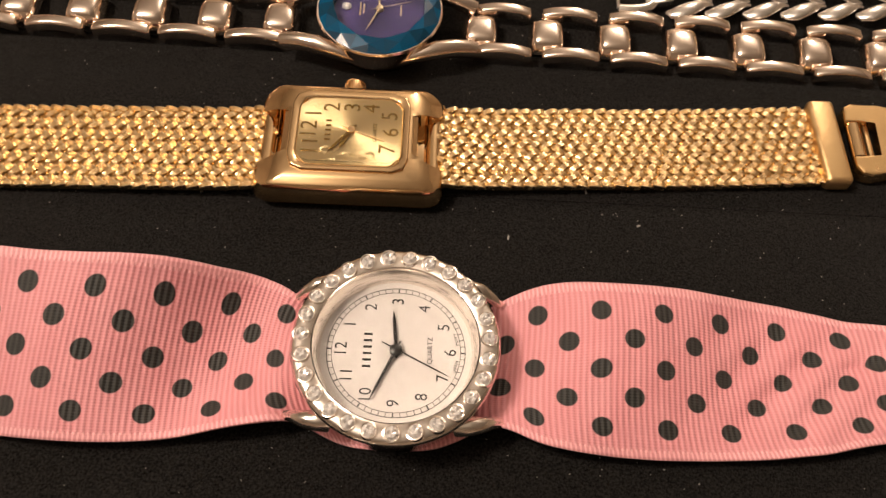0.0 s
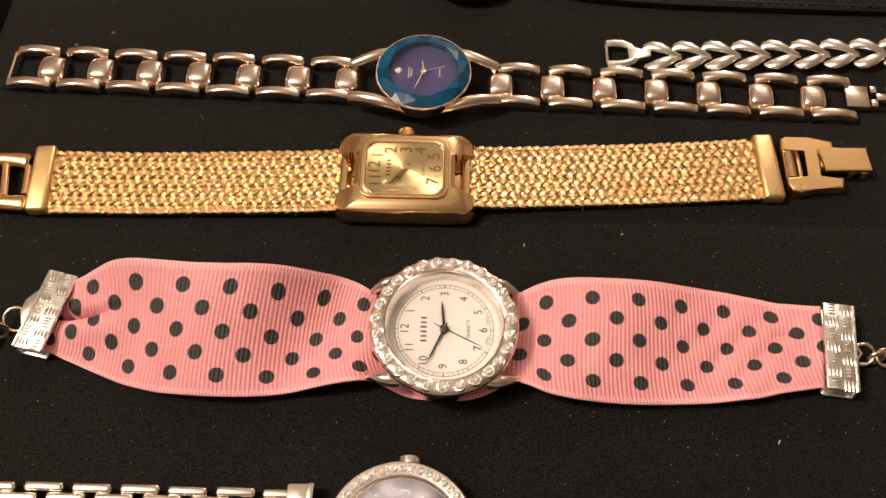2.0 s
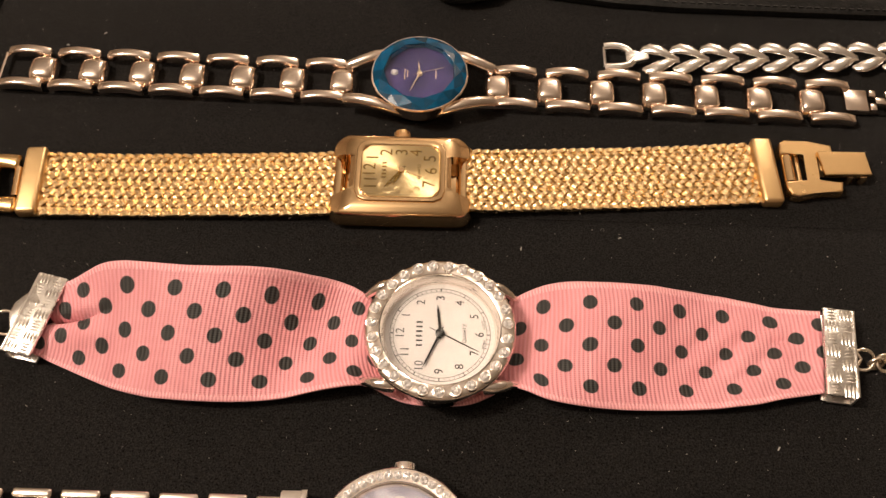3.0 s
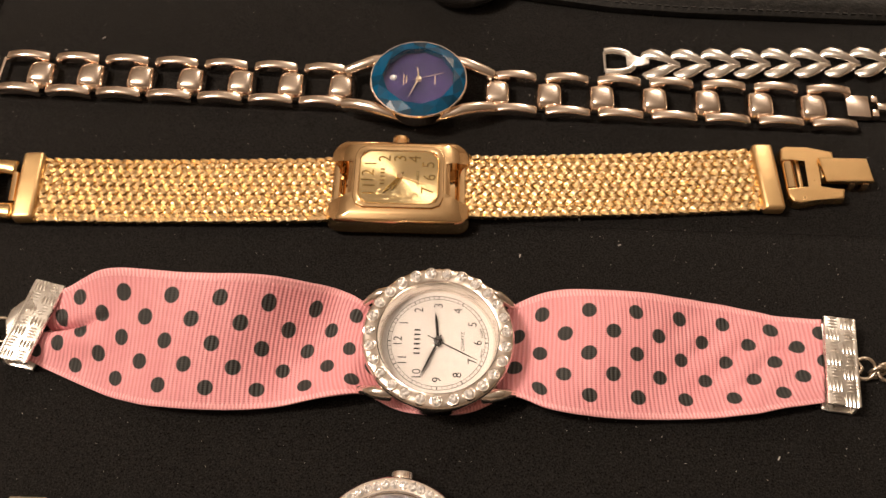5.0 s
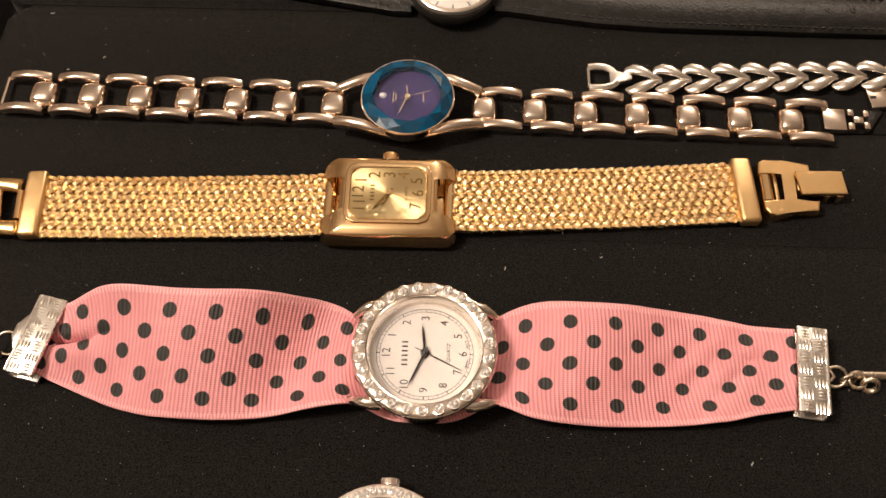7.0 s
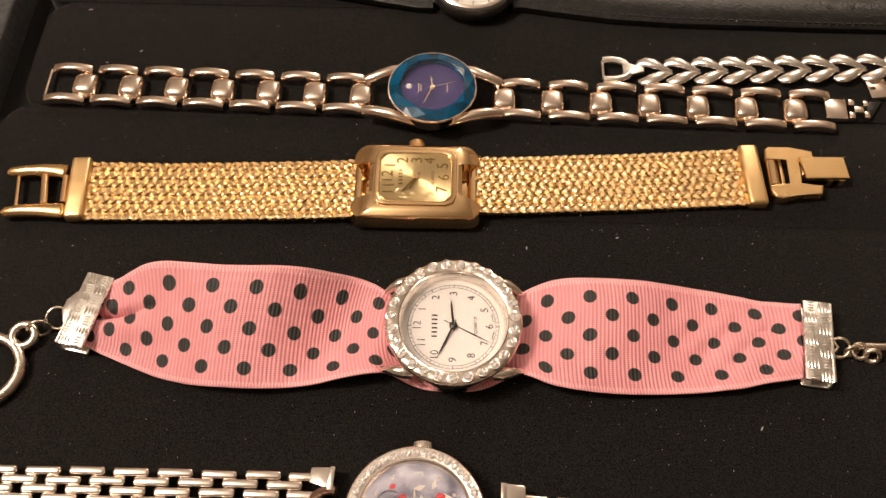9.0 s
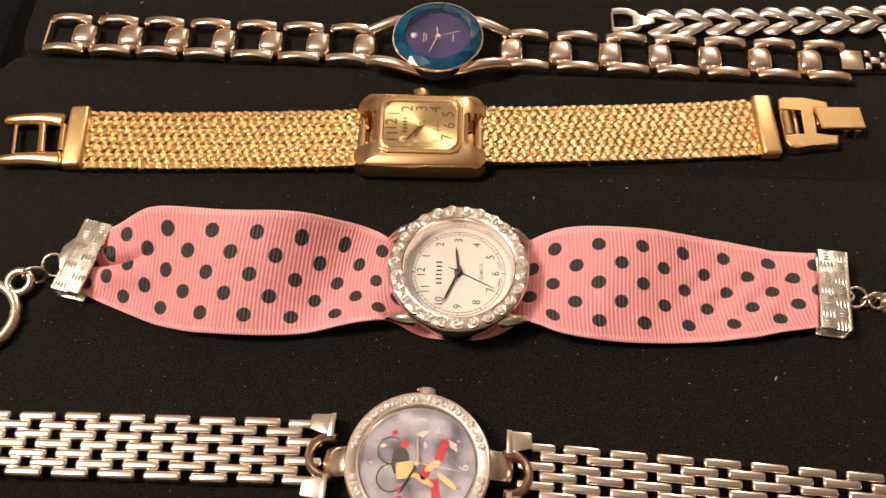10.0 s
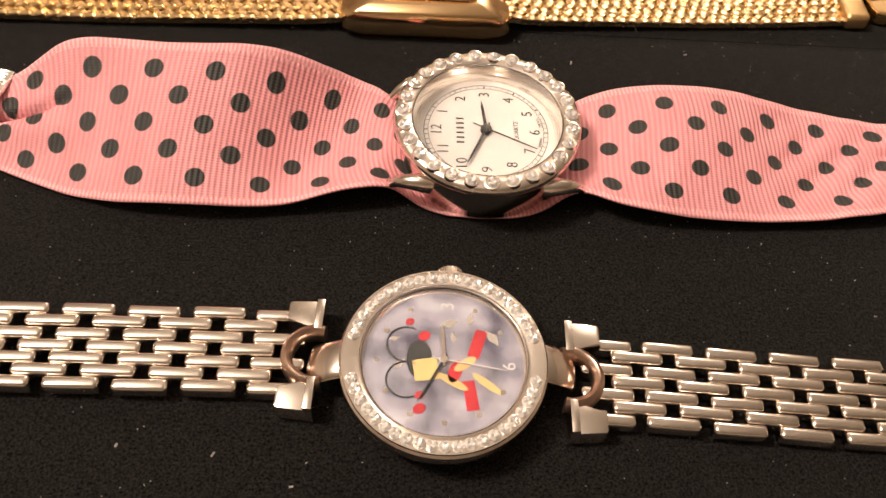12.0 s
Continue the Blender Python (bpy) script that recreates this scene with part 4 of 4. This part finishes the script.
hand("second_hand", brick, 0.0, 0, 5.3, -10, 8.0, 1.6, 0.16, WHITE_DIAL)
bm = bmesh.new()
lathe(bm, [(0, 5.6), (0.5, 5.5), (0.55, 5.0), (0, 5.0)], 18)
part("hub", bm, STEEL, brick)
bm = bmesh.new()
lathe(bm, [(0, 5.9), (9.6, 5.8), (10.4, 5.65), (10.4, 5.52), (0, 5.65)], 64)
part("glass", bm, GLASS, brick).visible_shadow = False
bm = bmesh.new()
for k in range(18):
    a = 2 * math.pi * k / 18
    box(bm, 1.5 * math.cos(a), 1.5 * math.sin(a), 0, 0.36, 0.36, 1.7, 0.08, k * 20)
lathe(bm, [(0, 0), (1.5, 0), (1.5, 1.7), (1.1, 1.95), (0, 1.95)], 18)
piece("crown", mesh_of("crown", bm, STEEL), brick, 1.0, 12.4, 3.4, -90, 0, 0)
for sx in (-1, 1):
    bm = bmesh.new()
    tube(bm, [(sx * 11.2, 0.4, 5.0), (sx * 12.8, 0.4, 5.1), (sx * 14.6, 0.4, 4.2), (sx * 16.6, 0.4, 3.0), (sx * 17.0, 0.4, 2.0)], lambda s: 2.8, lambda s: 0.75, 16)
    part("strap_tab", bm, STEEL, brick)


def end_piece(x, y, turn):
    """A forked end piece round a half ring."""
    holder = new("end_piece")
    holder.parent = brick
    holder.matrix_basis = pose(x * MM, y * MM, 0, 0, 0, turn)
    holder.empty_display_size = 0.003
    for sy in (-1, 1):
        bm = bmesh.new()
        slab(bm, [(-2.6, sy * 3.4), (-1.2, sy * 3.5), (-1.0, sy * 4.4), (2.3, sy * 4.6), (2.3, sy * 7.4), (2.0, sy * 7.8), (-2.6, sy * 8.1)][::sy], 0.6, 3.7, 0.35)
        slab(bm, [(-2.6, sy * 3.4), (-1.4, sy * 3.5), (-1.4, sy * 8.0), (-2.6, sy * 8.1)][::sy], 3.3, 4.4, 0.35)
        piece("fork", mesh_of("fork", bm, STEEL), holder)
    bm = bmesh.new()
    tube(bm, arc(-2.0, 0, 2.6, 3.7, -105, 105, 24), 0.85, 1.7, 12)
    piece("half_ring", mesh_of("half_ring", bm, COPPER), holder, label="copper-worn half ring")


end_piece(18.7, -0.9, -1)
end_piece(-18.6, 1.7, 177)
bm = bmesh.new()
box(bm, 0, 0, 0.6, 7.1, 1.78, 2.5, 0.62, 0, 4)
BRICK = mesh_of("brick_link", bm, STEEL)
for side, x0, y0, slope, count in ((-1, -31.0, -44.6, -0.0056, 9), (1, 20.2, -48.35, -0.0686, 9)):
    bracelet = new("link_band")
    bracelet.parent = brick
    bracelet.empty_display_size = 0.003
    bracelet.matrix_basis = pose((x0 + 5.5) * MM, (y0 + 47.2) * MM, 0, 0, 0, math.degrees(math.atan(slope)) + (180 if side < 0 else 0))
    for c in range(count):
        for r in range(7):
            x = 8.6 * c + (4.28 if r % 2 == 0 else 0.0)
            piece("brick_link", BRICK, bracelet, x, (r - 3) * 1.79, random.uniform(-0.06, 0.06), random.uniform(-3, 3), 0, random.uniform(-0.8, 0.8))
    for r in range(0, 7, 2):
        piece("brick_link", BRICK, bracelet, -4.0, (r - 3) * 1.79, -0.3)

for ob in brick.children:
    if ob.name.split(".")[0] in ("case", "bezel", "stone", "dial", "hour_hand", "minute_hand", "second_hand", "hub", "glass", "crown"):
        ob.matrix_basis = Matrix.Translation((0, 0, 0.5 * MM)) @ Matrix.Diagonal((1.04, 1.04, 1, 1)) @ ob.matrix_basis

# ---- black leather watch ----
black = thing("leather_strap_watch", 5.0, 91.4, 0, 0, "round black watch with white dial on stitched black leather strap", "watch")
bm = bmesh.new()
lathe(bm, [(0, 0.5), (9.0, 0.5), (11.0, 1.5), (11.8, 3.2), (11.8, 4.6), (11.2, 5.6), (10.2, 5.9), (9.6, 5.4), (9.4, 4.6), (0, 4.6)], 64)
part("case", bm, material("black_lacquer", (0.02, 0.018, 0.016), 0.12, 0.0, Coat_Weight=1.0), black)
bm = bmesh.new()
lathe(bm, [(9.3, 5.5), (10.6, 5.75), (10.2, 6.0), (9.4, 5.9)], 64, closed=True)
part("bezel", bm, STEEL, black)
bm = bmesh.new()
lathe(bm, [(0, 4.62), (9.4, 4.62), (9.4, 4.8), (0, 4.8)], 48)
kdial = part("dial", bm, WHITE_DIAL, black, "white dial with thin black markers")
for k in range(12):
    a = radians(30 * k)
    part("marker", box(bmesh.new(), 7.9 * math.cos(a), 7.9 * math.sin(a), 4.81, 1.6, 0.35, 0.03, 0, 30 * k), INK, kdial)
hand("minute_hand", black, 0, 0, 5.1, 228, 7.4, 1.4, 0.4, BLACK_HAND)
hand("hour_hand", black, 0, 0, 5.0, 100, 5.0, 1.0, 0.5, BLACK_HAND)
bm = bmesh.new()
lathe(bm, [(0, 5.75), (9.4, 5.7), (9.4, 5.5), (0, 5.5)], 48)
part("glass", bm, GLASS, black).visible_shadow = False


def strap(points, w0, w1, holes):
    """A padded leather strap along a bending line, with edge stitching and punched marks."""
    bm = bmesh.new()
    line = [Vector((x, y, 0)) for x, y in points]
    rings, n = [], len(line)
    for k, p in enumerate(line):
        ahead = (line[min(k + 1, n - 1)] - line[max(k - 1, 0)]).normalized()
        side = Vector((-ahead.y, ahead.x, 0))
        w = w0 + (w1 - w0) * k / (n - 1)
        thick = 2.2 - 0.6 * k / (n - 1)
        rings.append([bm.verts.new(p + side * w * f + Vector((0, 0, 0.5 + h * thick))) for f, h in ((-0.5, 0), (-0.5, 0.8), (-0.44, 1.0), (-0.34, 1.02), (-0.3, 1.2), (0, 1.3), (0.3, 1.2), (0.34, 1.02), (0.44, 1.0), (0.5, 0.8), (0.5, 0))])
    for a, b in zip(rings, rings[1:]):
        for j in range(len(a)):
            bm.faces.new((a[j], a[(j + 1) % len(a)], b[(j + 1) % len(a)], b[j]))
    bm.faces.new(rings[0])
    bm.faces.new(rings[-1])
    band = part("strap", bm, LEATHER, black, "black leather strap with stitched edges")
    bm = bmesh.new()
    for a, b in zip(line, line[1:]):
        turn = math.degrees(math.atan2(b.y - a.y, b.x - a.x))
        side = Vector((-(b - a).y, (b - a).x, 0)).normalized()
        steps = max(1, int((b - a).length / 1.9))
        for s in range(steps):
            p = a.lerp(b, (s + 0.5) / steps)
            for sign in (-1, 1):
                q = p + side * sign * 0.40 * (w0 + w1) / 2
                box(bm, q.x, q.y, 2.3, 1.2, 0.3, 0.45, 0, turn)
    part("stitching", bm, THREAD, band)
    for x, y in holes:
        bm = bmesh.new()
        lathe(bm, [(0.35, 2.75), (0.75, 2.75), (0.75, 2.95), (0.35, 2.95)], 12, x=x, y=y, closed=True)
        part("strap_hole", bm, LEATHER, band)


strap([(10.5, 0.2), (14, 0.2), (22, -1.2), (36, -3.4), (52, -4.6), (72, -5.1), (92, -5.6), (112, -5.9), (122, -5.9), (124, -5.9)], 13.5, 12.0, [(62 + 6.2 * k, -5.2) for k in range(7)])
strap([(-10.5, -0.4), (-14, -0.4), (-26, 2.0), (-46, 5.6), (-66, 9.0), (-76, 10.6)], 13.5, 12.0, [])
